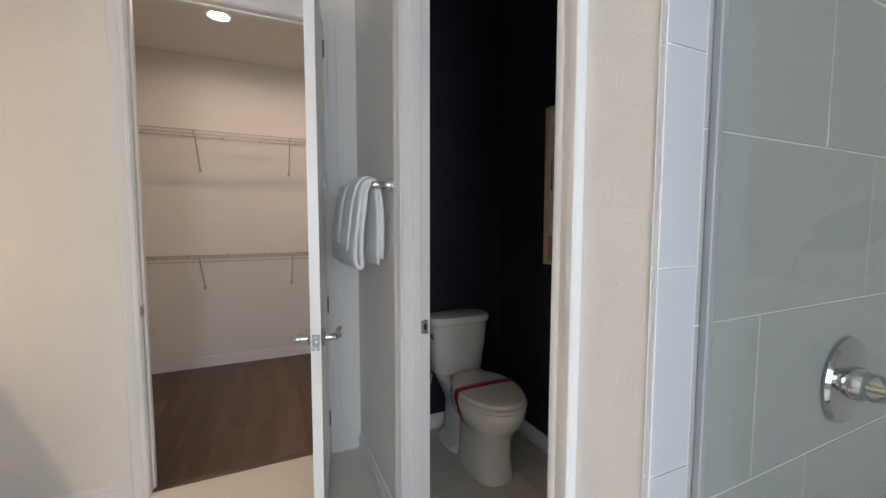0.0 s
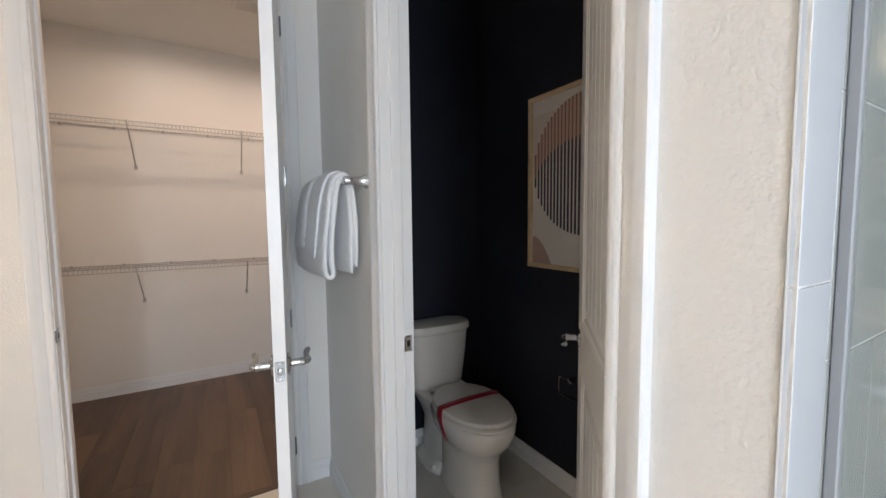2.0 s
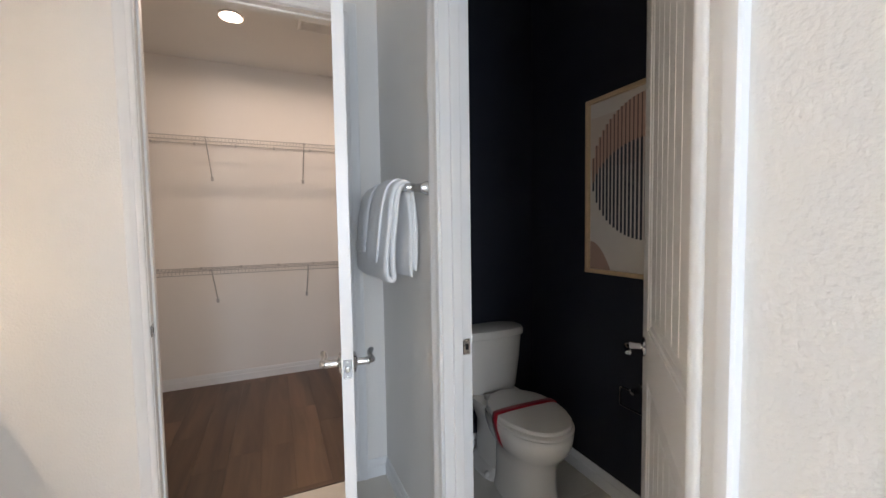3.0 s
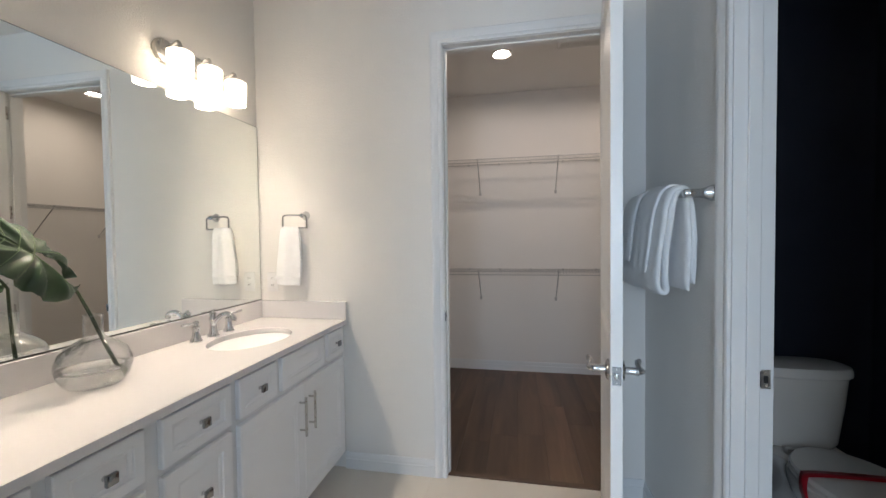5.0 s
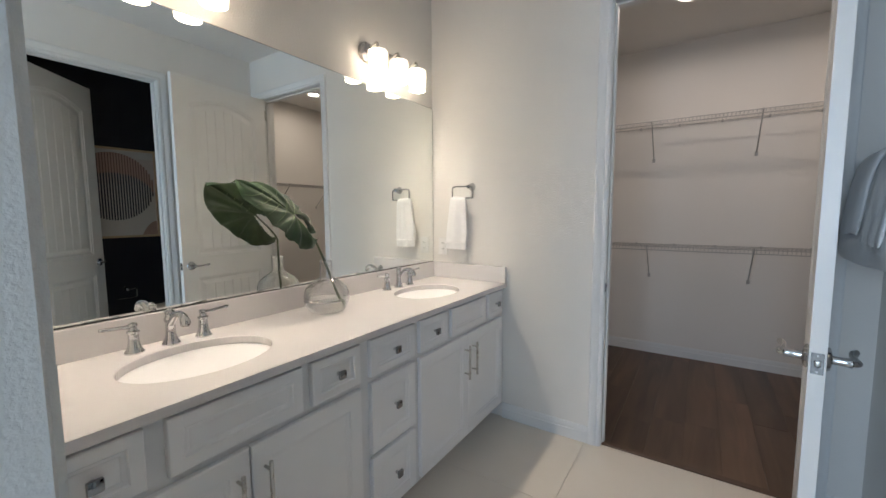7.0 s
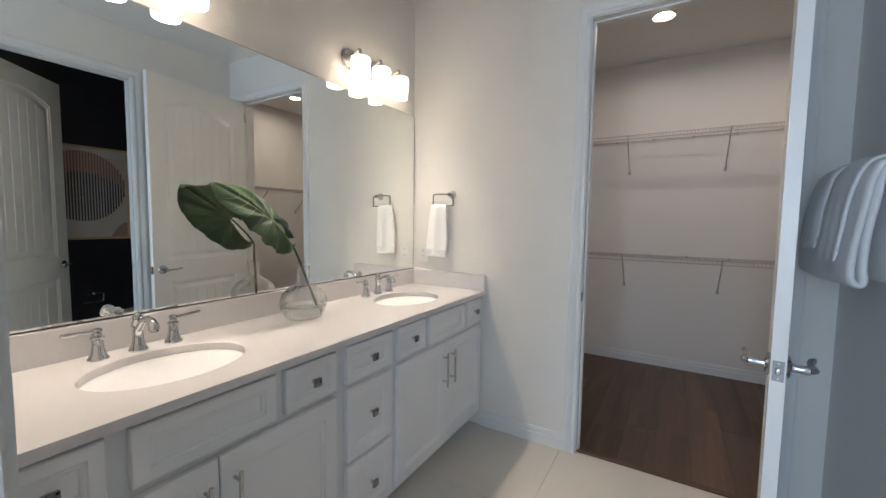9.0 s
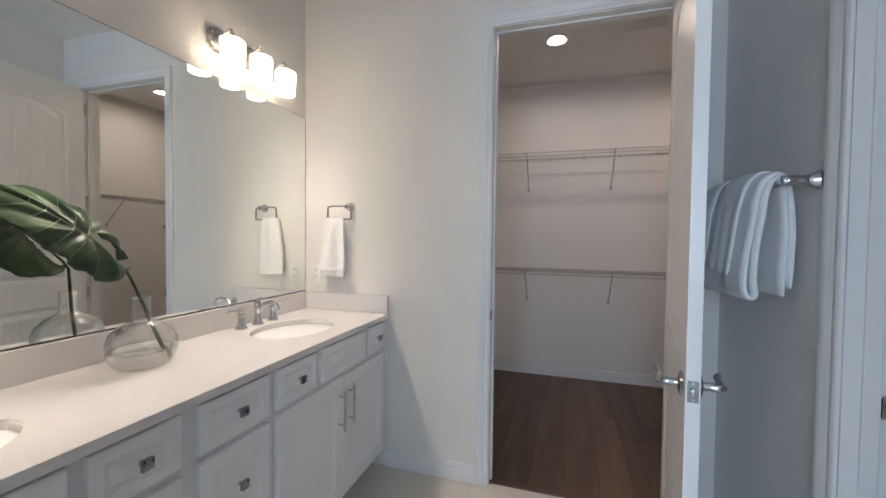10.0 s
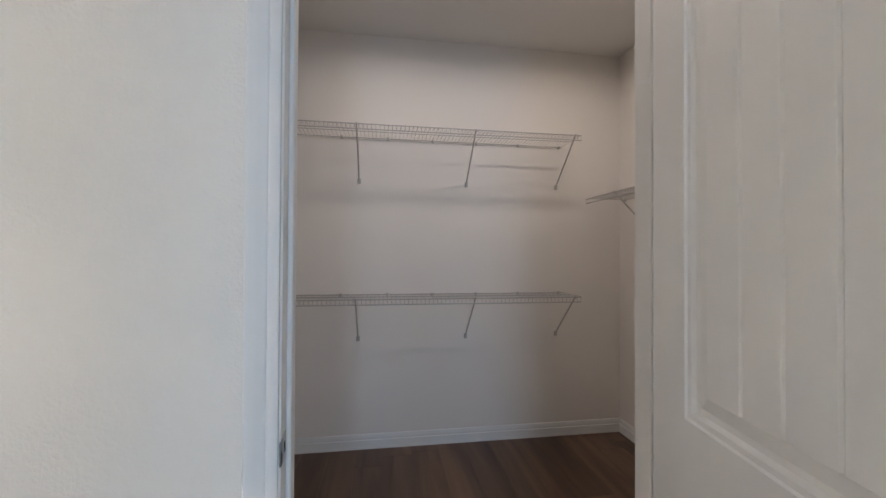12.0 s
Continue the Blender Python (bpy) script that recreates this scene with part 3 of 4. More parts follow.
D0, D1 = 0.700, 0.845
for y0, y1, kind in ((2.872, 3.058, 1), (2.462, 2.832, 0), (2.200, 2.424, 1), (1.889, 2.160, 1), (1.623, 1.836, 1), (1.216, 1.588, 0), (0.985, 1.172, 1)):
    f = front("drawer_front" if kind else "false_front", y0, y1, D0, D1, 0.030 if kind else 0.034)
    if kind:
        knob(f, (y0 + y1) / 2, 0.775)
for z0, z1, kz in ((0.392, 0.676, 0.545), (0.112, 0.372, 0.245)):
    knob(front("drawer_front", 1.889, 2.160, z0, z1, 0.045), 2.024, kz)
for ya, yb in ((2.200, 3.058), (0.985, 1.836)):
    ym = (ya + yb) / 2
    for y0, y1, py in ((ya, ym - 0.002, ym - 0.040), (ym + 0.002, yb, ym + 0.040)):
        pull(front("cabinet_door", y0, y1, 0.112, 0.676, 0.057), py, 0.445, 0.625)

# countertop with two oval cut-outs
bm = bmesh.new()
X0, X1 = XW + 0.002, -1.250


def rim(cx, cy, xa, xb, ya, yb, n=64):
    ang = sorted([2 * math.pi * i / n for i in range(n)] + [math.atan2(y - cy, x - cx) % (2 * math.pi) for x in (xa, xb) for y in (ya, yb)])
    inner, outer = [], []
    for a in ang:
        c, s = math.cos(a), math.sin(a)
        k = min((xb - cx) / c if c > 1e-9 else (xa - cx) / c if c < -1e-9 else 9, (yb - cy) / s if s > 1e-9 else (ya - cy) / s if s < -1e-9 else 9)
        outer.append((cx + k * c, cy + k * s))
        r = 1 / math.sqrt((c / SA) ** 2 + (s / SB) ** 2)
        inner.append((cx + r * c, cy + r * s))
    return inner, outer


cells = [(SINKS[0] - 0.30, SINKS[0] + 0.30), (SINKS[1] - 0.30, SINKS[1] + 0.30)]
for ya, yb in ((VY0, cells[0][0]), (cells[0][1], cells[1][0]), (cells[1][1], VY1)):
    for z in (CT, CB):
        bm.faces.new([bm.verts.new(p) for p in ((X0, ya, z), (X1, ya, z), (X1, yb, z), (X0, yb, z))])
for cy, (ya, yb) in zip(SINKS, cells):
    inner, outer = rim(SX, cy, X0, X1, ya, yb)
    lp = [[bm.verts.new((x, y, z)) for x, y in pts] for pts, z in ((outer, CB), (outer, CT), )]
    it = [bm.verts.new((SX + (x - SX) * 1.012, cy + (y - cy) * 1.012, CT)) for x, y in inner]
    im = [bm.verts.new((x, y, CT - 0.0025)) for x, y in inner]
    ib = [bm.verts.new((x, y, CB)) for x, y in inner]
    for a, b in ((lp[1], it), (it, im), (im, ib), (ib, lp[0])):
        for i in range(len(a)):
            j = (i + 1) % len(a)
            bm.faces.new((a[i], a[j], b[j], b[i]))
for x in (X0, X1):
    for ya, yb in ((VY0, cells[0][0]), cells[0], (cells[0][1], cells[1][0]), cells[1], (cells[1][1], VY1)):
        bm.faces.new([bm.verts.new(p) for p in ((x, ya, CB), (x, yb, CB), (x, yb, CT), (x, ya, CT))])
for y in (VY0, VY1):
    bm.faces.new([bm.verts.new(p) for p in ((X0, y, CB), (X1, y, CB), (X1, y, CT), (X0, y, CT))])
bmesh.ops.remove_doubles(bm, verts=bm.verts, dist=0.0003)
thing("countertop", bm, QUARTZ, "polished white quartz countertop on the vanity", "countertop", smooth=False)
thing("backsplash", cube(XW + 0.001, XW + 0.021, VY0, VY1, CT + 0.0005, 0.986, 0.0015), QUARTZ, "low white quartz backsplash under the mirror", "backsplash", smooth=False)
thing("side_splash", cube(XW + 0.022, -1.252, VY1 - 0.020, VY1, CT + 0.0005, 0.986, 0.0015), QUARTZ, "low white quartz side splash on the wall", "backsplash", smooth=False)


def ell(cx, cy, a, b, z, n=48):
    return [(cx + a * math.cos(2 * math.pi * i / n), cy + b * math.sin(2 * math.pi * i / n), z) for i in range(n)]


def sink(cy):
    s = base("sink", "white oval undermount porcelain sink in the countertop", "sink", (SX, cy, CB), group="vanity sinks")
    prof = ((1.10, -0.0005), (1.03, -0.0005), (1.012, -0.006), (0.97, -0.03), (0.90, -0.075), (0.76, -0.115), (0.5, -0.140), (0.2, -0.148), (0.12, -0.149))
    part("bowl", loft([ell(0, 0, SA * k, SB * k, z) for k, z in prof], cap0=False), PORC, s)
    part("drain", lathe([(0.031, -0.1485), (0.030, -0.1455), (0.023, -0.1450), (0.021, -0.1475), (0.001, -0.1475)], (0, 0, 0)), CHROME, s, "round chrome drain")
    part("overflow_hole", lathe([(0.008, -0.003), (0.008, 0.001)], (-SA * 0.93, 0, -0.045), "x", 14), CHROME, s)
    return s


def faucet(cy):
    f = base("faucet", "polished chrome widespread faucet with two lever handles", "faucet", (-1.735, cy, CT), group="vanity faucets")
    bell = [(0.0275, 0.0), (0.0275, 0.004), (0.025, 0.007), (0.020, 0.016), (0.0165, 0.030), (0.0145, 0.050)]
    sp = part("spout_body", lathe(bell + [(0.0145, 0.075), (0.018, 0.080), (0.018, 0.088), (0.014, 0.096), (0.013, 0.104), (0.016, 0.107), (0.016, 0.113), (0.009, 0.117), (0.006, 0.124), (0.001, 0.126)]), CHROME, f)
    pts = bez((0.005, 0, 0.072), (0.03, 0, 0.085), (0.045, 0, 0.118), (0.085, 0, 0.113), 9) + bez((0.092, 0, 0.111), (0.105, 0, 0.107), (0.112, 0, 0.098), (0.114, 0, 0.084), 6)
    part("spout", tube(pts, 0.0125, 14, taper=[1.0, 0.98, 0.95, 0.92, 0.9, 0.88, 0.87, 0.86, 0.86, 0.87, 0.9, 0.95, 1.02, 1.1, 1.16, 1.18, 1.18]), CHROME, sp)
    part("aerator", lathe([(0.012, 0), (0.012, -0.004)], (0.1142, 0, 0.083), n=16), NICKEL, sp)
    for dy in (-0.104, 0.104):
        s = 1 if dy > 0 else -1
        h = part("handle", lathe(bell + [(0.0145, 0.062), (0.018, 0.066), (0.018, 0.071), (0.012, 0.074), (0.011, 0.084), (0.0135, 0.088), (0.012, 0.095), (0.001, 0.098)], (0, dy, 0)), CHROME, f)
        arm = [(0, dy, 0.086), (0.003, dy + s * 0.02, 0.087), (0.006, dy + s * 0.05, 0.090), (0.009, dy + s * 0.078, 0.0925), (0.010, dy + s * 0.086, 0.093)]
        part("lever", tube(arm, 0.0062, 12, taper=[1.2, 0.95, 0.9, 1.0, 0.8]), CHROME, h)
    return f


for cy in SINKS:
    sink(cy)
    faucet(cy)

# mirror
mir = base("mirror", "large frameless wall mirror above the vanity", "mirror", (XW, 0, 0))
part("glass", cube(0.003, 0.008, 0.965, 3.081, 0.992, 2.028), MIRROR, mir, smooth=False)
part("bottom_channel", cube(0.001, 0.0095, 0.965, 3.081, 0.9875, 0.9915), DARK, mir, "thin dark mirror channel")
part("edge", cube(0.001, 0.0075, 3.0812, 3.0835, 0.992, 2.028), DARK, mir, "dark polished mirror edge")
part("edge", cube(0.001, 0.0075, 0.965, 3.081, 2.0282, 2.030), DARK, mir, "dark polished mirror edge")


# ---- vanity lights ----
def vanity_light(cy):
    v = base("vanity_light", "brushed nickel three-shade vanity light, lit", "wall lamp", (XW, cy, 2.193), group="vanity lights")

    def stadium(ins, x, n=14):
        hl, r = 0.215 - 0.055, 0.055 - ins
        pts = [(x, hl + r * math.cos(a), r * math.sin(a)) for a in (-math.pi / 2 + math.pi * i / n for i in range(n + 1))]
        return pts + [(x, -hl + r * math.cos(a), r * math.sin(a)) for a in (math.pi / 2 + math.pi * i / n for i in range(n + 1))]

    part("backplate", loft([stadium(0, 0.001), stadium(0, 0.012), stadium(0.004, 0.018), stadium(0.016, 0.021)]), NICKEL, v)
    for dy in (-0.170, 0, 0.170):
        a = bez((0.018, dy, 0.0), (0.04, dy, 0.006), (0.066, dy, 0.020), (0.086, dy, 0.028), 6) + bez((0.091, dy, 0.029), (0.099, dy, 0.029), (0.102, dy, 0.022), (0.102, dy, 0.002), 5)
        arm = part("arm", tube(a, 0.0075, 10), NICKEL, v)
        part("socket_cup", lathe([(0.010, 0.008), (0.022, 0.002), (0.025, -0.006), (0.025, -0.020)], (0.102, dy, 0)), NICKEL, arm)
        sh = [(0.024, -0.012), (0.043, -0.013), (0.0505, -0.018), (0.053, -0.027), (0.0525, -0.05), (0.0495, -0.10), (0.0470, -0.134), (0.0450, -0.136), (0.0445, -0.133), (0.0495, -0.05), (0.0485, -0.025), (0.022, -0.016)]
        part("bulb", lathe([(0.013, -0.018), (0.015, -0.030), (0.026, -0.048), (0.030, -0.064), (0.026, -0.081), (0.014, -0.092), (0.001, -0.094)], (0.102, dy, 0), n=20), BULBM, arm, "lit bulb")
        part("shade", lathe(sh, (0.102, dy, 0), cap0=False, cap1=False), SHADE, arm, "white frosted glass shade, glowing")
    return v


for cy in (2.620, 1.440):
    vanity_light(cy)

# recessed closet light and vent
for lx in (-0.378, 0.672):
    cl = base("recessed_light", "round recessed ceiling light, lit", "ceiling light", (lx, 4.085, CEILING), group="closet lights")
    part("trim_ring", lathe([(0.080, -0.001), (0.080, -0.008), (0.072, -0.014), (0.0505, -0.004), (0.0505, -0.001)], n=40), PLASTIC, cl)
    part("diffuser", lathe([(0.050, -0.004), (0.001, -0.0045)], n=40, cap0=False), DISC, cl, "glowing diffuser")
vent = base("ceiling_vent", "white louvred ceiling air vent", "air vent", (0.20, 4.0, CEILING))
part("backing", cube(-0.14, 0.14, -0.09, 0.09, -0.003, -0.001), PLASTIC, vent)
for x0, x1, y0, y1 in ((-0.16, 0.16, -0.11, -0.085), (-0.16, 0.16, 0.085, 0.11), (-0.16, -0.135, -0.085, 0.085), (0.135, 0.16, -0.085, 0.085)):
    part("frame", cube(x0, x1, y0, y1, -0.010, -0.001, 0.003), PLASTIC, vent)
for i in range(9):
    y = -0.076 + i * 0.019
    s = part("slat", cube(-0.135, 0.135, -0.008, 0.008, -0.001, 0.001), PLASTIC, vent)
    s.location, s.rotation_euler = (0, y, -0.008), (radians(7), 0, 0)

# ---- closet shelves ----


def wire(bm, p, q, r, n=6):
    return tube([p, q], r, n, bm)


def wire_shelf(name, length, z, foot, brackets, place, turn, label, clips=True):
    """Ventilated wire shelf: local x along the wall, y = 0 at the wall, the deck 0.30 m deep to -y."""
    s = base(name, label, "wire shelf", place, turn, group="closet shelves")
    d = 0.300
    bm = bmesh.new()
    n = int(length / 0.0254)
    for i in range(n + 1):
        x = length * i / n
        wire(bm, (x, -0.010, z + 0.004), (x, -d, z + 0.004), 0.0016, 4)
        wire(bm, (x, -d, z + 0.004), (x, -d - 0.001, z - 0.030), 0.0016, 4)
    tagged(part("wire_grid", bm, WIRE, s), kind="stuff")
    for y, dz, r in ((-0.010, 0, 0.0032), (-0.155, 0, 0.0028), (-d, 0.0, 0.0034), (-d - 0.001, -0.031, 0.0034)):
        part("rail", wire(bmesh.new(), (0, y, z + dz), (length, y, z + dz), r, 8), WIRE, s)
    for x in brackets:
        b = part("bracket", tube([(x, -d + 0.004, z - 0.002), (x, -0.012, foot + 0.006), (x, -0.004, foot)], 0.0048, 8), WIRE, s)
        part("bracket_foot", cube(x - 0.011, x + 0.011, -0.012, -0.0005, foot - 0.022, foot + 0.012, 0.003), WIRE, b)
        part("bracket_hook", cube(x - 0.006, x + 0.006, -d - 0.006, -d + 0.008, z - 0.008, z + 0.008, 0.003), WIRE, b)
    if clips:
        k = max(2, int(length / 0.30))
        for i in range(k + 1):
            x = 0.02 + (length - 0.04) * i / k
            part("wall_clip", cube(x - 0.008, x + 0.008, -0.018, -0.0005, z - 0.012, z + 0.010, 0.003), WIRE, s)
    return s


for z, foot in ((2.085, 1.797), (1.030, 0.742)):
    x0 = CXL + 0.01
    wire_shelf("wire_shelf", 0.805 - x0, z, foot, [-1.36 - x0, -0.633 - x0, 0.102 - x0, 0.766 - x0], (x0, CYB, 0), 0, "white wire shelf with rod lip on the closet's back wall")
wire_shelf("wire_shelf", 1.45, 1.705, 1.42, [0.34, 0.95, 1.40], (CXR, CYB - 0.06, 0), -90, "white wire shelf on the closet's side wall")

# ---- toilet ----
TX = 0.950


def sup(cx, cy, a, b, z, e=2.4, n=40):
    pts = []
    for i in range(n):
        t = 2 * math.pi * i / n
        c, s = math.cos(t), math.sin(t)
        pts.append((cx + a * math.copysign(abs(c) ** (2 / e), c), cy + b * math.copysign(abs(s) ** (2 / e), s), z))
    return pts


def egg(cx, y0, y1, w, z, n=44, back=0.62):
    """An elongated seat's outline: round in front (y0), squarer behind (y1)."""
    cy = y0 + (y1 - y0) * 0.52
    pts = []
    for i in range(n):
        t = 2 * math.pi * i / n
        c, s = math.cos(t), math.sin(t)
        if s < 0:
            pts.append((cx + w * math.copysign(abs(c) ** 0.92, c), cy + (cy - y0) * s, z))
        else:
            pts.append((cx + w * math.copysign(abs(c) ** 0.75, c) * (1 - (1 - back) * s ** 2.2), cy + (y1 - cy) * s ** 0.75, z))
    return pts


toilet = base("toilet", "biscuit-white two-piece toilet with closed lid", "toilet", (TX, 0, 0))
bowl = [sup(0, 2.630, 0.118, 0.195, 0.0, 2.7), sup(0, 2.630, 0.118, 0.195, 0.012, 2.7), sup(0, 2.630, 0.113, 0.190, 0.03, 2.6), sup(0, 2.634, 0.107, 0.184, 0.12, 2.5), sup(0, 2.634, 0.107, 0.186, 0.20, 2.5), sup(0, 2.632, 0.113, 0.196, 0.240, 2.4),
        sup(0, 2.628, 0.134, 0.222, 0.275, 2.3), sup(0, 2.622, 0.158, 0.247, 0.315, 2.2), sup(0, 2.618, 0.171, 0.258, 0.355, 2.2), sup(0, 2.617, 0.175, 0.261, 0.390, 2.2), sup(0, 2.617, 0.169, 0.255, 0.402, 2.2)]
part("bowl", loft(bowl), TOILETP, toilet)
trap = [sup(0, 2.90, 0.132, 0.15, 0.0, 3), sup(0, 2.90, 0.130, 0.15, 0.014, 3), sup(0, 2.90, 0.088, 0.15, 0.05, 2.6), sup(0, 2.90, 0.085, 0.15, 0.25, 2.6), sup(0, 2.90, 0.12, 0.155, 0.33, 2.8), sup(0, 2.90, 0.150, 0.160, 0.395, 3), sup(0, 2.90, 0.148, 0.158, 0.41, 3)]
part("trapway", loft(trap), TOILETP, toilet)
for sx in (-1, 1):
    part("bolt_cap", lathe([(0.020, 0.0), (0.019, 0.012), (0.010, 0.022), (0.001, 0.024)], (sx * 0.106, 2.82, 0.010), n=16), TOILETP, toilet)
tank = part("tank", loft([sup(0, 2.985, 0.150, 0.080, 0.412, 3.0), sup(0, 2.985, 0.165, 0.086, 0.43, 3.0), sup(0, 2.982, 0.184, 0.096, 0.60, 3.0), sup(0, 2.98, 0.194, 0.1, 0.723, 3.0)]), TOILETP, toilet)
part("tank_lid", loft([sup(0, 2.978, 0.198, 0.103, 0.724, 3.0), sup(0, 2.978, 0.206, 0.108, 0.731, 3.0), sup(0, 2.978, 0.206, 0.108, 0.756, 3.0), sup(0, 2.978, 0.200, 0.102, 0.769, 3.0), sup(0, 2.978, 0.165, 0.075, 0.775, 3.0)]), TOILETP, toilet)
part("flush_lever", tube([(-0.185, 2.93, 0.67), (-0.200, 2.925, 0.67), (-0.204, 2.90, 0.668), (-0.204, 2.875, 0.664)], 0.006, 10), CHROME, toilet, "chrome flush lever")
part("seat", loft([egg(0, 2.362, 2.85, 0.170, 0.4065), egg(0, 2.351, 2.85, 0.181, 0.410), egg(0, 2.351, 2.85, 0.181, 0.420), egg(0, 2.358, 2.85, 0.174, 0.4245)]), TOILETP, toilet)
part("lid", loft([egg(0, 2.374, 2.855, 0.160, 0.4295), egg(0, 2.360, 2.855, 0.174, 0.433), egg(0, 2.360, 2.855, 0.174, 0.441), egg(0, 2.366, 2.85, 0.168, 0.448), egg(0, 2.41, 2.80, 0.128, 0.453), egg(0, 2.5, 2.7, 0.05, 0.455)]), TOILETP, toilet)
for sx in (-1, 1):
    part("seat_hinge", cube(sx * 0.075 - 0.02, sx * 0.075 + 0.02, 2.845, 2.875, 0.402, 0.434, 0.006, 2), TOILETP, toilet)
part("supply_line", tube(bez((-0.17, 2.98, 0.412), (-0.17, 2.98, 0.3), (-0.24, 3.05, 0.28), (-0.24, 3.07, 0.17), 10), 0.006, 8), CHROME, toilet, "chrome supply hose")

# paper strap across the lid
rows = [(0.186, 0.392), (0.1855, 0.430), (0.172, 0.4515), (0.12, 0.4565), (0.0, 0.4580), (-0.12, 0.4565), (-0.172, 0.4515), (-0.1855, 0.434), (-0.1865, 0.412), (-0.180, 0.385), (-0.168, 0.330), (-0.160, 0.305)]
bm = bmesh.new()
prev = None
for i, (x, z) in enumerate(rows):
    yc = 2.625 - (0.015 if x < -0.181 else 0) - 0.03 * max(0, i - 8) / 3
    pair = [bm.verts.new((TX + x, yc - 0.021, z)), bm.verts.new((TX + x, yc + 0.021, z))]
    if prev:
        bm.faces.new((prev[0], pair[0], pair[1], prev[1]))
    prev = pair
strap = thing("sanitary_strap", bm, RED, "red paper strap wrapped over the closed toilet lid", "strap")
sm = strap.modifiers.new("thick", "SOLIDIFY")
sm.thickness, sm.offset = 0.0012, 1

# ---- shower ----
structure("wall_shower_return", cube(XE, XE + 0.03, 1.2036, 1.2295, 0.0, CEILING), WALL, "warm white painted wall end beside the tile", "wall")
bm = cube(XE + 0.0305, SHX, 1.2033, 1.229, 0.0, CEILING)
sw = structure("wall_shower_tiled", bm, GROUTS, "pale grey tiled shower wall with white grout", "wall")
bm = cube(XE + 0.055, XE + 0.155, -0.25 + T, 1.2, 0.0, 0.09, 0.004)
structure("shower_curb", bm, TILES, "tiled shower curb under the glass", "curb")
glass_panel = base("shower_glass_panel", "fixed clear shower glass panel in a chrome channel", "shower screen", (0, 0, 0))
pn = part("pane", cube(0.462, 0.471, -0.13, 1.189, 0.112, 2.15), PANE, glass_panel, "clear tempered glass", smooth=False)
pn.visible_shadow = False
part("wall_channel", cube(0.459, 0.474, 1.190, 1.2018, 0.09, 2.15, 0.0015), ALU, glass_panel, "satin metal wall channel")
part("bottom_channel", cube(0.456, 0.476, -0.13, 1.175, 0.0905, 0.111, 0.0015), ALU, glass_panel, "satin metal channel")
valve = base("shower_valve", "polished chrome shower valve with lever handle", "shower valve", (0.925, 1.1995, 1.025))
part("escutcheon", lathe([(0.086, 0.0), (0.087, -0.004), (0.082, -0.010), (0.060, -0.014), (0.034, -0.016), (0.032, -0.030), (0.030, -0.033)], axis="y", n=44), CHROME, valve)
hd = part("handle", lathe([(0.028, -0.030), (0.027, -0.050), (0.022, -0.064), (0.023, -0.070), (0.020, -0.078), (0.001, -0.080)], axis="y", n=32), CHROME, valve)
part("lever", tube([(0, -0.060, 0), (0.03, -0.068, -0.012), (0.07, -0.074, -0.026), (0.10, -0.076, -0.036), (0.112, -0.076, -0.040)], 0.0125, 14, taper=[1.1, 1.0, 0.85, 0.95, 0.7]), CHROME, hd)

# ---- towels, bar, ring ----


def rough_cloth(bm, amp, f=9.0):
    for v in bm.verts:
        n = noise.noise_vector(v.co * f) * amp + noise.noise_vector(v.co * f * 3.1) * amp * 0.35
        v.co += n
    return bm


def smooth_path(pts, k=6):
    """Points along a smooth curve through pts, in two dimensions."""
    p = [Vector(q) for q in pts]
    p = [2 * p[0] - p[1]] + p + [2 * p[-1] - p[-2]]
    out = []
    for a, b, c, d in zip(p, p[1:], p[2:], p[3:]):
        for i in range(k):
            t = i / k
            out.append(0.5 * (2 * b + (c - a) * t + (2 * a - 5 * b + 4 * c - d) * t * t + (3 * b - a - 3 * c + d) * t ** 3))
    return out + [p[-2]]


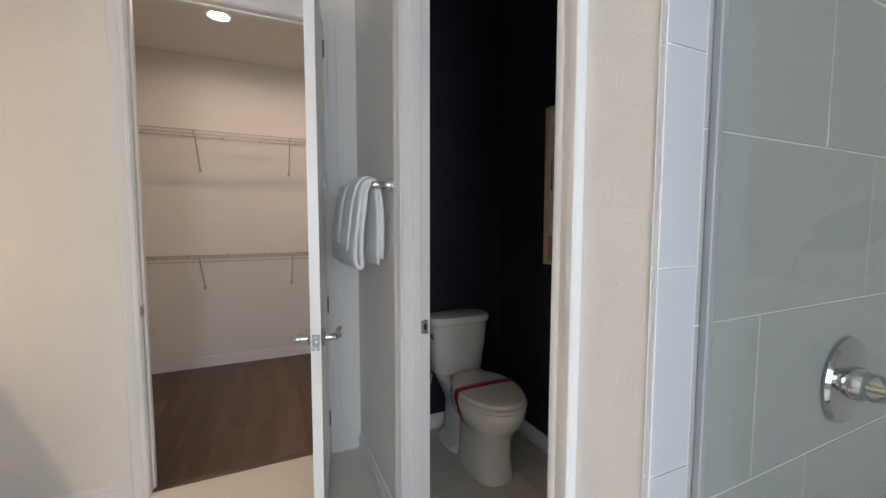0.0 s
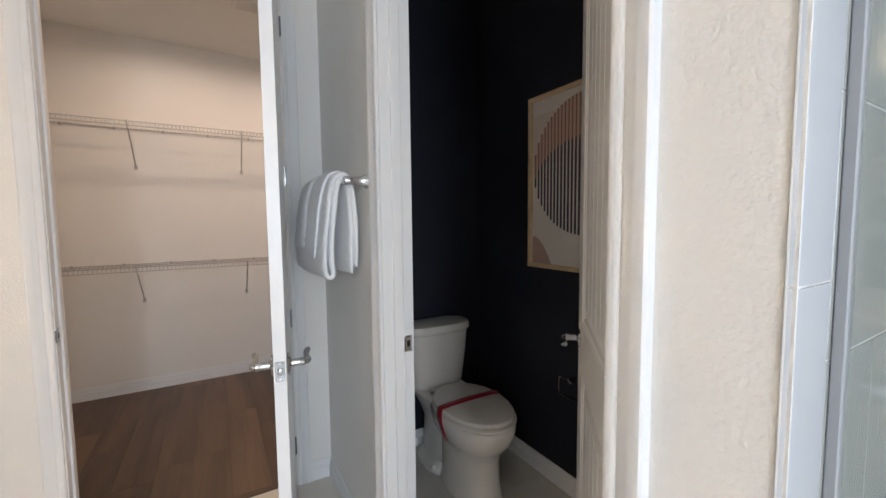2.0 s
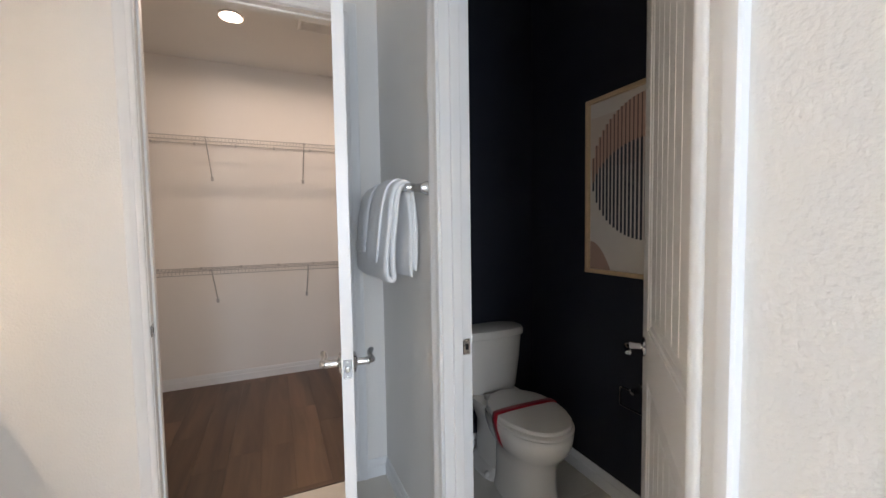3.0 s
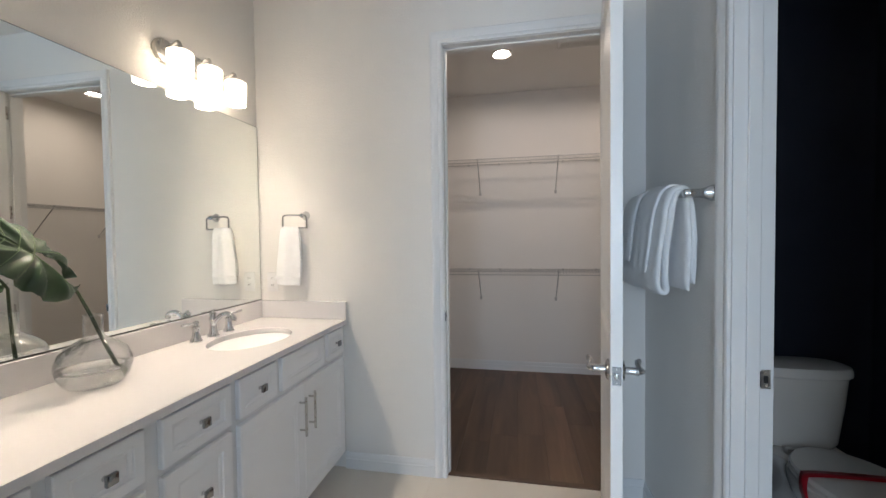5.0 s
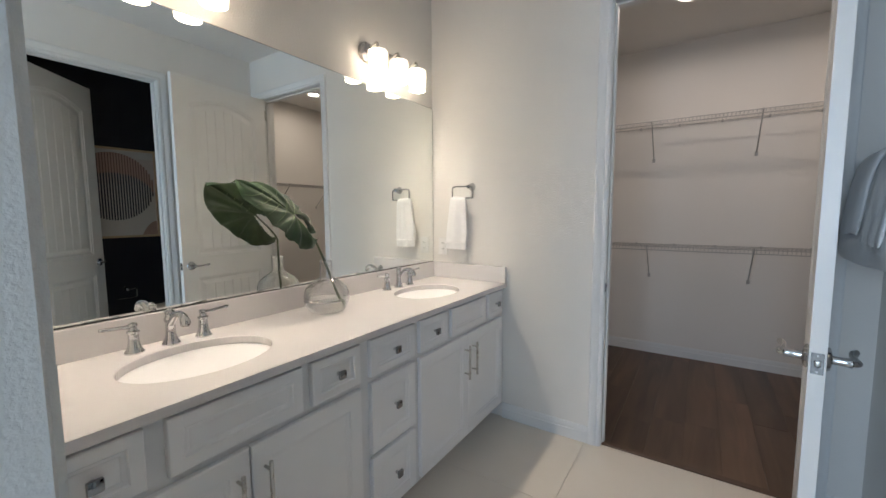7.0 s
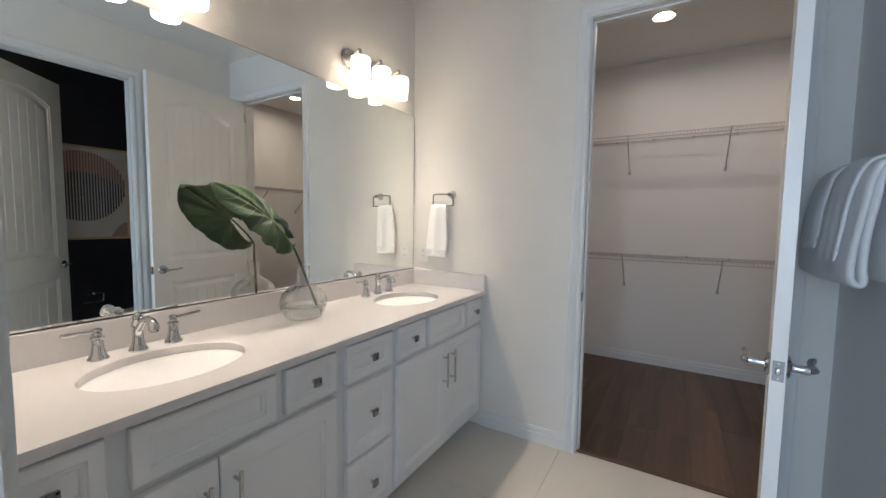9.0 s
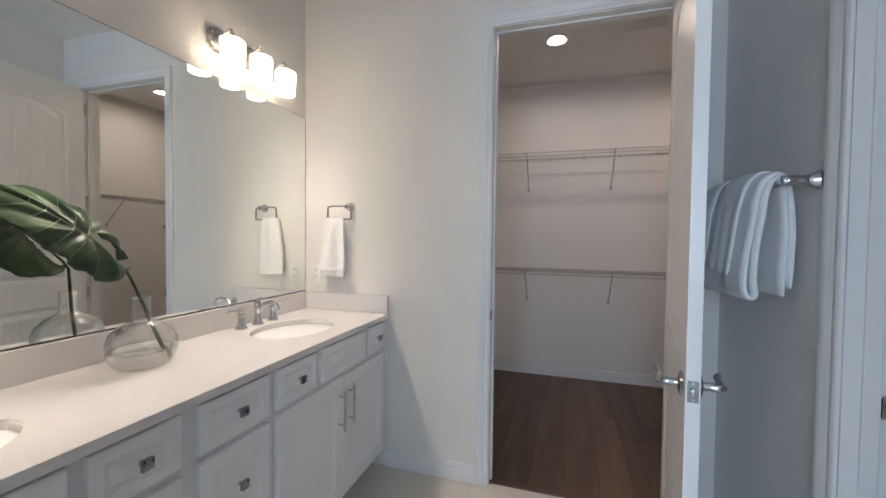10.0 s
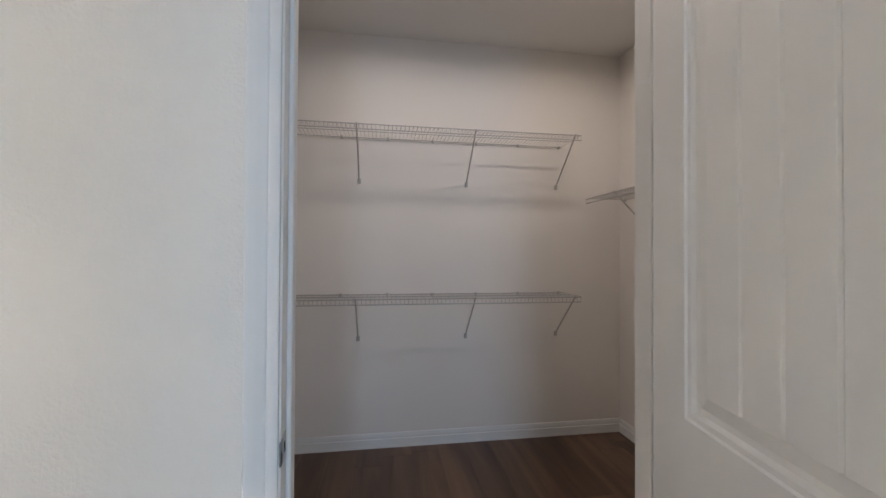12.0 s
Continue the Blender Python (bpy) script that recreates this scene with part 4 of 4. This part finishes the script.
def cloth(line, thick, y0, y1, seed=0.0, skew=0.0, wave=0.004):
    """Thick cloth that follows a profile line (x, z from the bar's axis) and runs along the bar from y0 to y1."""
    bm = bmesh.new()
    vs = [0, 0.006, 0.02, 0.045] + [0.08 + 0.84 * i / 26 for i in range(27)] + [0.955, 0.98, 0.994, 1]
    outer, inner = [], []
    for v in vs:
        ro, ri = [], []
        end = min(v, 1 - v) * (y1 - y0)
        round_off = min(1.0, 0.30 + 0.70 * math.sqrt(min(1.0, end / 0.014)))
        for i, p in enumerate(line):
            t = (line[min(i + 1, len(line) - 1)] - line[max(i - 1, 0)]).normalized()
            nx, nz = -t.y, t.x
            tip = min(i, len(line) - 1 - i)
            h = thick * 0.5 * round_off * (0.55 + 0.45 * min(1, tip / 2))
            drop = min(1, max(0, -p.y) / 0.15)
            w = wave * drop * (math.sin(v * 7.5 + seed + p.x * 30) + 0.5 * math.sin(v * 17 + 2 * seed))
            y = y0 + (y1 - y0) * v + skew * max(0, -p.y) + 0.005 * math.sin(p.y * 19 + seed) * drop
            z = p.y + 0.004 * math.sin(v * 6 + seed * 1.7)
            ro.append(bm.verts.new((BX + p.x + w + nx * h, y, BZ + z + nz * h)))
            ri.append(bm.verts.new((BX + p.x + w - nx * h, y, BZ + z - nz * h)))
        outer.append(ro)
        inner.append(ri)
    m, n = len(vs), len(line)
    for g in (outer, inner):
        for j in range(m - 1):
            for i in range(n - 1):
                bm.faces.new((g[j][i], g[j][i + 1], g[j + 1][i + 1], g[j + 1][i]))
    for j in (0, m - 1):
        for i in range(n - 1):
            bm.faces.new((outer[j][i], outer[j][i + 1], inner[j][i + 1], inner[j][i]))
    for i in (0, n - 1):
        for j in range(m - 1):
            bm.faces.new((outer[j][i], outer[j + 1][i], inner[j + 1][i], inner[j][i]))
    return rough_cloth(bm, 0.0020, 14.0)


HEM = material("white_woven_band", (0.70, 0.70, 0.70), 0.7, vary=0.05, scale=90, bump=0.5, bump_scale=160)
BX, BZ = XE - 0.072, 1.489
bar = base("towel_bar", "polished chrome towel bar mounted on the wall", "towel bar", (XE, 0, BZ))
for y in (2.402, 3.012):
    post = part("post", lathe([(0.027, 0.0), (0.027, -0.005), (0.0235, -0.012), (0.0175, -0.028), (0.0145, -0.045), (0.0155, -0.052), (0.0155, -0.086), (0.013, -0.090), (0.001, -0.091)], (0, y, 0), "x", 28), CHROME, bar)
part("rod", tube([(-0.072, 2.402, 0), (-0.072, 3.012, 0)], 0.0085, 14), CHROME, bar)
BATH = smooth_path([(0.033, -0.312), (0.033, -0.20), (0.032, -0.08), (0.024, -0.004), (0.008, 0.020), (-0.016, 0.020), (-0.038, -0.004), (-0.055, -0.08), (-0.066, -0.19), (-0.074, -0.29),
                    (-0.070, -0.334), (-0.054, -0.346), (-0.045, -0.332), (-0.049, -0.29), (-0.045, -0.18), (-0.035, -0.08), (-0.019, -0.005), (0.0, 0.010), (0.013, -0.005), (0.016, -0.09), (0.016, -0.21), (0.015, -0.336)])
towel = base("bath_towel", "thick white folded bath towel hanging on the bar", "towel")
part("fold", cloth(BATH, 0.0215, 2.452, 2.985, 0.6), TOWEL, towel)
# two smaller towels lie over the bath towel's front
DRAPE = [(0.060, -0.12), (0.058, -0.06), (0.042, 0.008), (0.012, 0.040), (-0.022, 0.040), (-0.054, 0.004), (-0.075, -0.08), (-0.087, -0.18)]
for name, y0, y1, drop, seed, label in (("hand_towel", 2.515, 2.700, 0.275, 2.0, "white hand towel draped over the bath towel"),
                                        ("washcloth", 2.755, 2.925, 0.250, 4.0, "white washcloth draped over the bath towel")):
    line = smooth_path(DRAPE + [(-0.096, -drop)])
    tw = base(name, label, "towel")
    part("fold", cloth(line, 0.015, y0, y1, seed, 0.02, 0.003), TOWEL, tw)
    band = [p for p in line if p.x < -0.05 and -drop + 0.022 < p.y < -drop + 0.052]
    part("woven_hem", cloth(band, 0.0168, y0 - 0.0006, y1 + 0.0006, seed, 0.02, 0.003), HEM, tw, "flat woven band near the hem")

ring = base("towel_ring", "polished chrome square towel ring on the wall", "towel ring", (-1.502, YN, 1.492))
part("rosette", lathe([(0.026, 0.0), (0.026, -0.005), (0.022, -0.012), (0.015, -0.025), (0.013, -0.040), (0.014, -0.048), (0.010, -0.054), (0.001, -0.055)], axis="y", n=28), CHROME, ring)
rp = [(0.012, -0.044, 0.0), (-0.09, -0.044, 0.004), (-0.118, -0.044, 0.0), (-0.123, -0.044, -0.012), (-0.123, -0.044, -0.075)]
rp2 = [(0.010, -0.044, 0.002), (0.026, -0.044, -0.004), (0.030, -0.044, -0.020), (0.030, -0.044, -0.075)]
part("loop", tube(rp, 0.0052, 10), CHROME, ring)
part("loop", tube(rp2, 0.0052, 10), CHROME, ring)
part("loop", tube([(-0.123, -0.044, -0.072), (0.030, -0.044, -0.072)], 0.0052, 10), CHROME, ring)

# small towel in the ring, hanging along x
bm = bmesh.new()
rings = []
path = [(-1, -0.348 + 0.348 * k / 16) for k in range(16)] + [(0, 0)] + [(1, -0.30 * k / 14) for k in range(1, 15)]
for j in range(19):
    v = j / 18
    outer, inner = [], []
    for s, d in path:
        w = 0.060 + 0.024 * min(1, abs(d) / 0.25)
        x = -1.578 + (2 * v - 1) * w - 0.016 * min(1, abs(d) / 0.3)
        z = 1.432 + d - 0.006 * (v - 0.5)
        wav = 0.006 * math.sin(v * 9 + 1) * min(1, abs(d) / 0.08)
        th = 0.009 * (1 - abs(2 * v - 1) ** 8 * 0.5)
        y = YN - 0.044 + s * 0.006
        outer.append((x, y + s * th + wav if s else y + wav, z + (th if not s else 0)))
        inner.append((x, y + s * 0.001 + wav, z))
    rings.append(outer + inner[::-1])
rough_cloth(loft(rings, bm=bm), 0.0016)
ft = thing("fingertip_towel", bm, TOWEL, "small white terry towel hanging from the ring", "towel")
fs = ft.modifiers.new("round", "SUBSURF")
fs.levels = fs.render_levels = 1
part("woven_band", cube(-1.578 - 0.095, -1.578 + 0.064, YN - 0.0640, YN - 0.0600, 1.125, 1.137, 0.0015), TOWEL, ft, "flat woven band near the hem")

outlet = base("wall_outlet", "white duplex power outlet with cover plate", "outlet", (-1.728, YN, 1.098))
part("cover_plate", cube(-0.036, 0.036, -0.006, -0.0005, -0.058, 0.058, 0.003, 2), PLASTIC, outlet)
for dz in (-0.020, 0.020):
    r = part("receptacle", cube(-0.0165, 0.0165, -0.0078, -0.006, dz - 0.0145, dz + 0.0145, 0.003, 2), PLASTIC, outlet)
    for dx in (-0.006, 0.006):
        part("slot", cube(dx - 0.0012, dx + 0.0012, -0.0083, -0.0079, dz - 0.003, dz + 0.006), DARK, r, "dark slot")

# ---- toilet room: picture, paper holder ----
AY0, AY1, AZ0, AZ1 = 1.885, 2.596, 1.104, 1.962
art = base("framed_print", "abstract striped circles print in a light oak frame", "picture", (WXE, 0, 0))
for y0, y1, z0, z1 in ((AY0, AY1, AZ0, AZ0 + 0.020), (AY0, AY1, AZ1 - 0.020, AZ1), (AY0, AY0 + 0.020, AZ0 + 0.020, AZ1 - 0.020), (AY1 - 0.020, AY1, AZ0 + 0.020, AZ1 - 0.020)):
    part("frame", cube(-0.036, -0.002, y0, y1, z0, z1, 0.0015), OAK, art, "light oak frame bar")
part("paper", cube(-0.018, -0.004, AY0 + 0.02, AY1 - 0.02, AZ0 + 0.02, AZ1 - 0.02), PAPER, art, "warm white print paper", smooth=False)


def sheet(name, pts, mat, depth, label=""):
    bm = bmesh.new()
    bm.faces.new([bm.verts.new((-0.0182 - depth, y, z)) for y, z in pts])
    return part(name, bm, mat, art, label, smooth=False)


CYA, CZA, RA = 2.245, 1.595, 0.322
# striped half circles, each stripe a strip of ink clipped by the circle
BLUSH = material("blush_ink", (0.50, 0.33, 0.27), 0.8, vary=0.04, scale=20)
UMBER = material("umber_ink", (0.17, 0.105, 0.09), 0.8, vary=0.06, scale=20)
n = 30
for i in range(n):
    step = 2 * RA / n
    y = CYA - RA + (i + 0.5) * step
    h = math.sqrt(max(0, RA * RA - (y - CYA) ** 2))
    up, lo = CZA + h, CZA - h
    mid = max(min(CZA - 0.095 + 0.225 * h / RA, up), lo)
    if up - mid > 0.01:
        sheet("blush_band", [(y - step / 2, mid), (y + step / 2, mid), (y + step / 2, up), (y - step / 2, up)], BLUSH, 0.0002, "blush fill of the circle's upper part")
        sheet("stripe", [(y - 0.0034, mid), (y + 0.0034, mid), (y + 0.0034, up), (y - 0.0034, up)], UMBER, 0.0005, "umber stripe")
    if mid - lo > 0.01:
        sheet("stripe", [(y - 0.0064, lo), (y + 0.0064, lo), (y + 0.0064, mid), (y - 0.0064, mid)], INK, 0.0005, "charcoal stripe")
bm_pts = [(AY0 + 0.021, 1.62), (AY1 - 0.021, 1.62), (AY1 - 0.021, AZ1 - 0.09), (AY0 + 0.021, AZ1 - 0.09)]
sheet("shape", bm_pts, material("pale_pink_ink", (0.58, 0.50, 0.45), 0.8, vary=0.03, scale=20), 0.0001, "pale pink block")
bm_pts = [(AY1 - 0.021, AZ0 + 0.021), (AY1 - 0.021, AZ0 + 0.16)] + [(AY1 - 0.021 - 0.13 * math.sin(a), AZ0 + 0.021 + 0.139 * math.cos(a) ** 2) for a in (math.pi / 2 * k / 8 for k in range(1, 9))]
sheet("shape", bm_pts, PINK, 0.0002, "dusty pink corner shape")

tp = base("toilet_paper_holder", "empty polished chrome toilet paper holder", "paper holder", (WXE, 2.275, 0.60))
part("rosette", lathe([(0.026, 0.0), (0.026, -0.005), (0.020, -0.012), (0.013, -0.030), (0.012, -0.060), (0.014, -0.066), (0.001, -0.070)], axis="x", n=28), CHROME, tp)
part("arm", tube([(-0.058, -0.008, 0), (-0.058, 0.055, 0.002), (-0.058, 0.068, -0.004), (-0.058, 0.071, -0.018), (-0.058, 0.071, -0.070), (-0.058, 0.064, -0.082), (-0.058, 0.05, -0.084), (-0.058, -0.08, -0.084)], 0.0055, 10), CHROME, tp)

# ---- vase and leaf ----
VX, VY = -1.628, 1.992
vase = base("glass_vase", "clear round glass vase half filled with water", "vase", (VX, VY, CT))
prof_o = [(0.050, 0.0008), (0.066, 0.003), (0.080, 0.014), (0.093, 0.036), (0.099, 0.062), (0.098, 0.088), (0.088, 0.113), (0.068, 0.133), (0.045, 0.147), (0.031, 0.157), (0.0265, 0.168), (0.0265, 0.226), (0.0275, 0.230)]
prof_i = [(0.0255, 0.230), (0.0242, 0.226), (0.0242, 0.169), (0.029, 0.159), (0.043, 0.149), (0.066, 0.1345), (0.0855, 0.1135), (0.0955, 0.088), (0.0965, 0.062), (0.0905, 0.037), (0.0775, 0.016), (0.060, 0.0075), (0.001, 0.0065)]
part("body", lathe(prof_o + prof_i, n=44, cap0=True, cap1=True), VASE, vase)
wp = [(0.001, 0.0060), (0.0605, 0.0070), (0.0782, 0.0157), (0.0912, 0.0370), (0.0965, 0.055), (0.0972, 0.060), (0.001, 0.060)]
def ring_tube(radius, z, r):
    return tube([(radius * math.cos(a), radius * math.sin(a), z) for a in (2 * math.pi * i / 48 for i in range(49))], r, 8)


part("lip", ring_tube(0.0265, 0.230, 0.0016), RIMGLASS, vase, "rounded glass lip")
part("foot", ring_tube(0.060, 0.0032, 0.0022), RIMGLASS, vase, "thick glass foot")
water = thing("vase_water", lathe(wp, (VX, VY, CT), n=44), WATER, "clear water filling the vase's lower half", "water")
water.visible_shadow = False
part("meniscus", ring_tube(0.0955, 0.0602, 0.0013), RIMGLASS, water, "bright waterline along the glass").location = (VX, VY, CT)

# the stem leans out of the neck to a broad drooping leaf
MID = Vector((-1.666, 1.972, CT + 0.315))
HUB = Vector((-1.664, 1.866, CT + 0.436))
along = Vector((-0.04, -0.784, 0.617))
across = Vector((0.58, -0.52, -0.625))
axis = (along * math.cos(0.06) + across * math.sin(0.06)).normalized()
side = (across - axis * across.dot(axis)).normalized()
face = axis.cross(side)
LEAF_AT = Matrix((axis, side, face)).transposed().to_4x4()
LEAF_AT.translation = HUB
leaf = base("cut_leaf", "single broad green leaf on a stem in the vase", "plant", (0, 0, 0))
sp = bez((VX + 0.050, VY + 0.050, CT + 0.020), (VX + 0.018, VY + 0.02, CT + 0.12), (VX - 0.005, VY + 0.002, CT + 0.23), MID, 14) + bez(MID, MID + Vector((-0.018, -0.03, 0.042)), HUB - face * 0.035 - axis * 0.05, HUB - face * 0.004, 5)[1:]
part("stem", tube(sp, 0.0060, 10, taper=[1.25] * 2 + [1.05 - 0.025 * i for i in range(18)]), STEM, leaf)

LEN, WID, BACK = 0.255, 0.124, 0.60


def leaf_point(u, v):
    """A point of the heart-shaped blade: u from the lobes' ends to the tip, v across from -1 to 1."""
    x0 = -BACK * LEN
    x = x0 + u * (LEN - x0)
    if x < 0:
        hw = WID * (0.34 + 0.66 * math.sqrt(max(0.0, 1 - abs(x / x0) ** 2.6)))
    else:
        hw = WID * max(0.0, 1 - min(1.0, x / LEN) ** 2.6) ** 0.72
    a, y = abs(v), v * hw
    r, ang = math.hypot(x, y) / LEN, math.atan2(y, x)
    z = 0.20 * a * hw - 0.34 * hw * a ** 3 - 0.16 * max(0, x) ** 2 / LEN
    z += (0.0070 * math.cos(ang * 10) + 0.0022 * math.cos(ang * 27 + 2)) * min(1, r * 2.2) + 0.010 * math.sin(7 * u + 3 * v) * a ** 2
    z -= 0.006 * math.exp(-(v / 0.05) ** 2) * (1 if x > 0 else 0)
    if x < 0:
        z -= 0.16 * (x / LEN) ** 2 * LEN * (0.3 + a)
    if v < 0:
        z -= 0.030 * a * a
    return Vector((x, y, z))


def leaf_blade(n=60, k=44):
    bm = bmesh.new()
    grid = [[leaf_point(i / n, 2 * j / k - 1) for j in range(k + 1)] for i in range(n + 1)]
    vs = [[bm.verts.new(LEAF_AT @ p) for p in row] for row in grid]
    for i in range(n):
        for j in range(k):
            x, v = grid[i][j].x, abs(2 * (j + 0.5) / k - 1)
            if x < -0.03 * LEN and v < 0.05 + 0.42 * (x / (-BACK * LEN)):
                continue
            bm.faces.new((vs[i][j], vs[i + 1][j], vs[i + 1][j + 1], vs[i][j + 1]))
    bmesh.ops.delete(bm, geom=[v for v in bm.verts if not v.link_faces], context="VERTS")
    return bm


blade = part("blade", leaf_blade(), LEAF, leaf, "glossy veined heart-shaped blade")
U0 = BACK / (1 + BACK)
veins = [[(U0 + (0.985 - U0) * t, 0.0) for t in (i / 14 for i in range(15))]]
for s in (-1, 1):
    for k in range(5):
        ua = U0 + (1 - U0) * 0.15 * k
        ub = U0 + (1 - U0) * (0.10 + 0.19 * k)
        veins.append([(ua + (ub - ua) * t, s * 0.93 * t ** 0.9) for t in (i / 12 for i in range(13))])
    veins.append([(U0 * (1 - 0.75 * t), s * (0.05 + 0.6 * t)) for t in (i / 8 for i in range(9))])
for pts in veins:
    line = [LEAF_AT @ (leaf_point(u, v) + Vector((0, 0, 0.0008))) for u, v in pts]
    part("vein", tube(line, 0.0014, 6, taper=[1.2 - 0.9 * i / (len(line) - 1) for i in range(len(line))]), VEIN, blade, "pale raised vein")
bs = blade.modifiers.new("thick", "SOLIDIFY")
bs.thickness = 0.0012

# ---- tiles, planks ----


def tile_mesh(name, sx, sy, t, bevel, mat, axis="z"):
    """A tile from the origin, sx by sy, its face at t."""
    b = bevel
    if axis == "z":
        rings = [[(0, 0, -0.003), (sx, 0, -0.003), (sx, sy, -0.003), (0, sy, -0.003)], [(0, 0, t - b), (sx, 0, t - b), (sx, sy, t - b), (0, sy, t - b)], [(b, b, t), (sx - b, b, t), (sx - b, sy - b, t), (b, sy - b, t)]]
    else:
        rings = [[(0, 0, 0), (sx, 0, 0), (sx, 0, sy), (0, 0, sy)], [(0, -t + b, 0), (sx, -t + b, 0), (sx, -t + b, sy), (0, -t + b, sy)], [(b, -t, b), (sx - b, -t, b), (sx - b, -t, sy - b), (b, -t, sy - b)]]
    bm = loft(rings, cap0=False)
    bmesh.ops.recalc_face_normals(bm, faces=bm.faces)
    me = bpy.data.meshes.new(name)
    bm.to_mesh(me)
    bm.free()
    me.materials.append(mat)
    return me


def piece(name, me, parent, x, y, z):
    ob = new(name, me)
    ob.parent = parent
    ob.location = (x, y, z)
    return ob


floor_ob = bpy.data.objects["floor"]
cache = {}
TS, G = 0.610, 0.0016
y = YN + 0.022 - TS
while y > YS - TS:
    x = -0.142 - 3 * TS
    while x < SHX:
        xa, xb, ya, yb = max(x, XW), min(x + TS - G, SHX), max(y, YS), min(y + TS - G, YN + 0.022)
        if xb - xa > 0.03 and yb - ya > 0.03:
            key = (round(xb - xa, 3), round(yb - ya, 3))
            if key not in cache:
                cache[key] = tile_mesh("tile", *key, 0.0, 0.0004, TILEF)
            piece("tile", cache[key], floor_ob, xa, ya, 0)
        x += TS
    y -= TS

cf = bpy.data.objects["floor_closet"]
cache = {}
rng = random.Random(4)
PW = 0.178
x = CXL
while x < CXR:
    w = min(PW, CXR - x) - 0.0006
    y = YN + 0.048 - rng.uniform(0.0, 0.9)
    while y < CYB:
        ya, yb = max(y, YN + 0.048), min(y + 1.2, CYB) - 0.0006
        if yb - ya > 0.03:
            key = (round(w, 3), round(yb - ya, 3))
            if key not in cache:
                cache[key] = tile_mesh("plank", *key, 0.0, 0.0002, PLANK)
            piece("plank", cache[key], cf, x, ya, 0)
        y += 1.2
    x += PW

# shower wall tiles: rows in a third-offset bond, and the bullnose trim
cache = {}
RH, RW = 0.2865, 0.570
SX0 = XE + 0.086
for r in range(-1, 10):
    z0 = 0.043 + r * RH
    za, zb = max(z0, 0.0), min(z0 + RH - 0.003, CEILING)
    if zb - za < 0.02:
        continue
    offs = (0.802, 0.621, 0.996)[(r - 2) % 3]
    x = offs - 3 * RW
    while x < SHX:
        xa, xb = max(x, SX0), min(x + RW - 0.003, SHX)
        if xb - xa > 0.01:
            key = (round(xb - xa, 3), round(zb - za, 3))
            if key not in cache:
                cache[key] = tile_mesh("tile", *key, 0.010, 0.0012, TILES, "y")
            piece("tile", cache[key], sw, xa, 1.212, za)
        x += RW
part("caulk_bead", tube([(XE - 0.001, 1.2118, 0.0), (XE - 0.001, 1.2118, CEILING)], 0.0018, 8), GROUTS, sw, "white caulk bead beside the tile")
z = 0.076 - 0.3005
while z < CEILING:
    za, zb = max(z, 0), min(z + 0.2975, CEILING)
    bm = bmesh.new()
    prof = [(0.083, 0.0), (0.083, -0.0105), (0.012, -0.0105), (0.005, -0.009), (0.001, -0.004), (0.0, 0.0)]
    loft([[(u, v, 0) for u, v in prof], [(u, v, zb - za) for u, v in prof]], bm=bm)
    ob = part("bullnose_tile", bm, BULL, sw, "white bullnose edge tile")
    ob.location = (XE - 0.002, 1.212, za)
    z += 0.3005
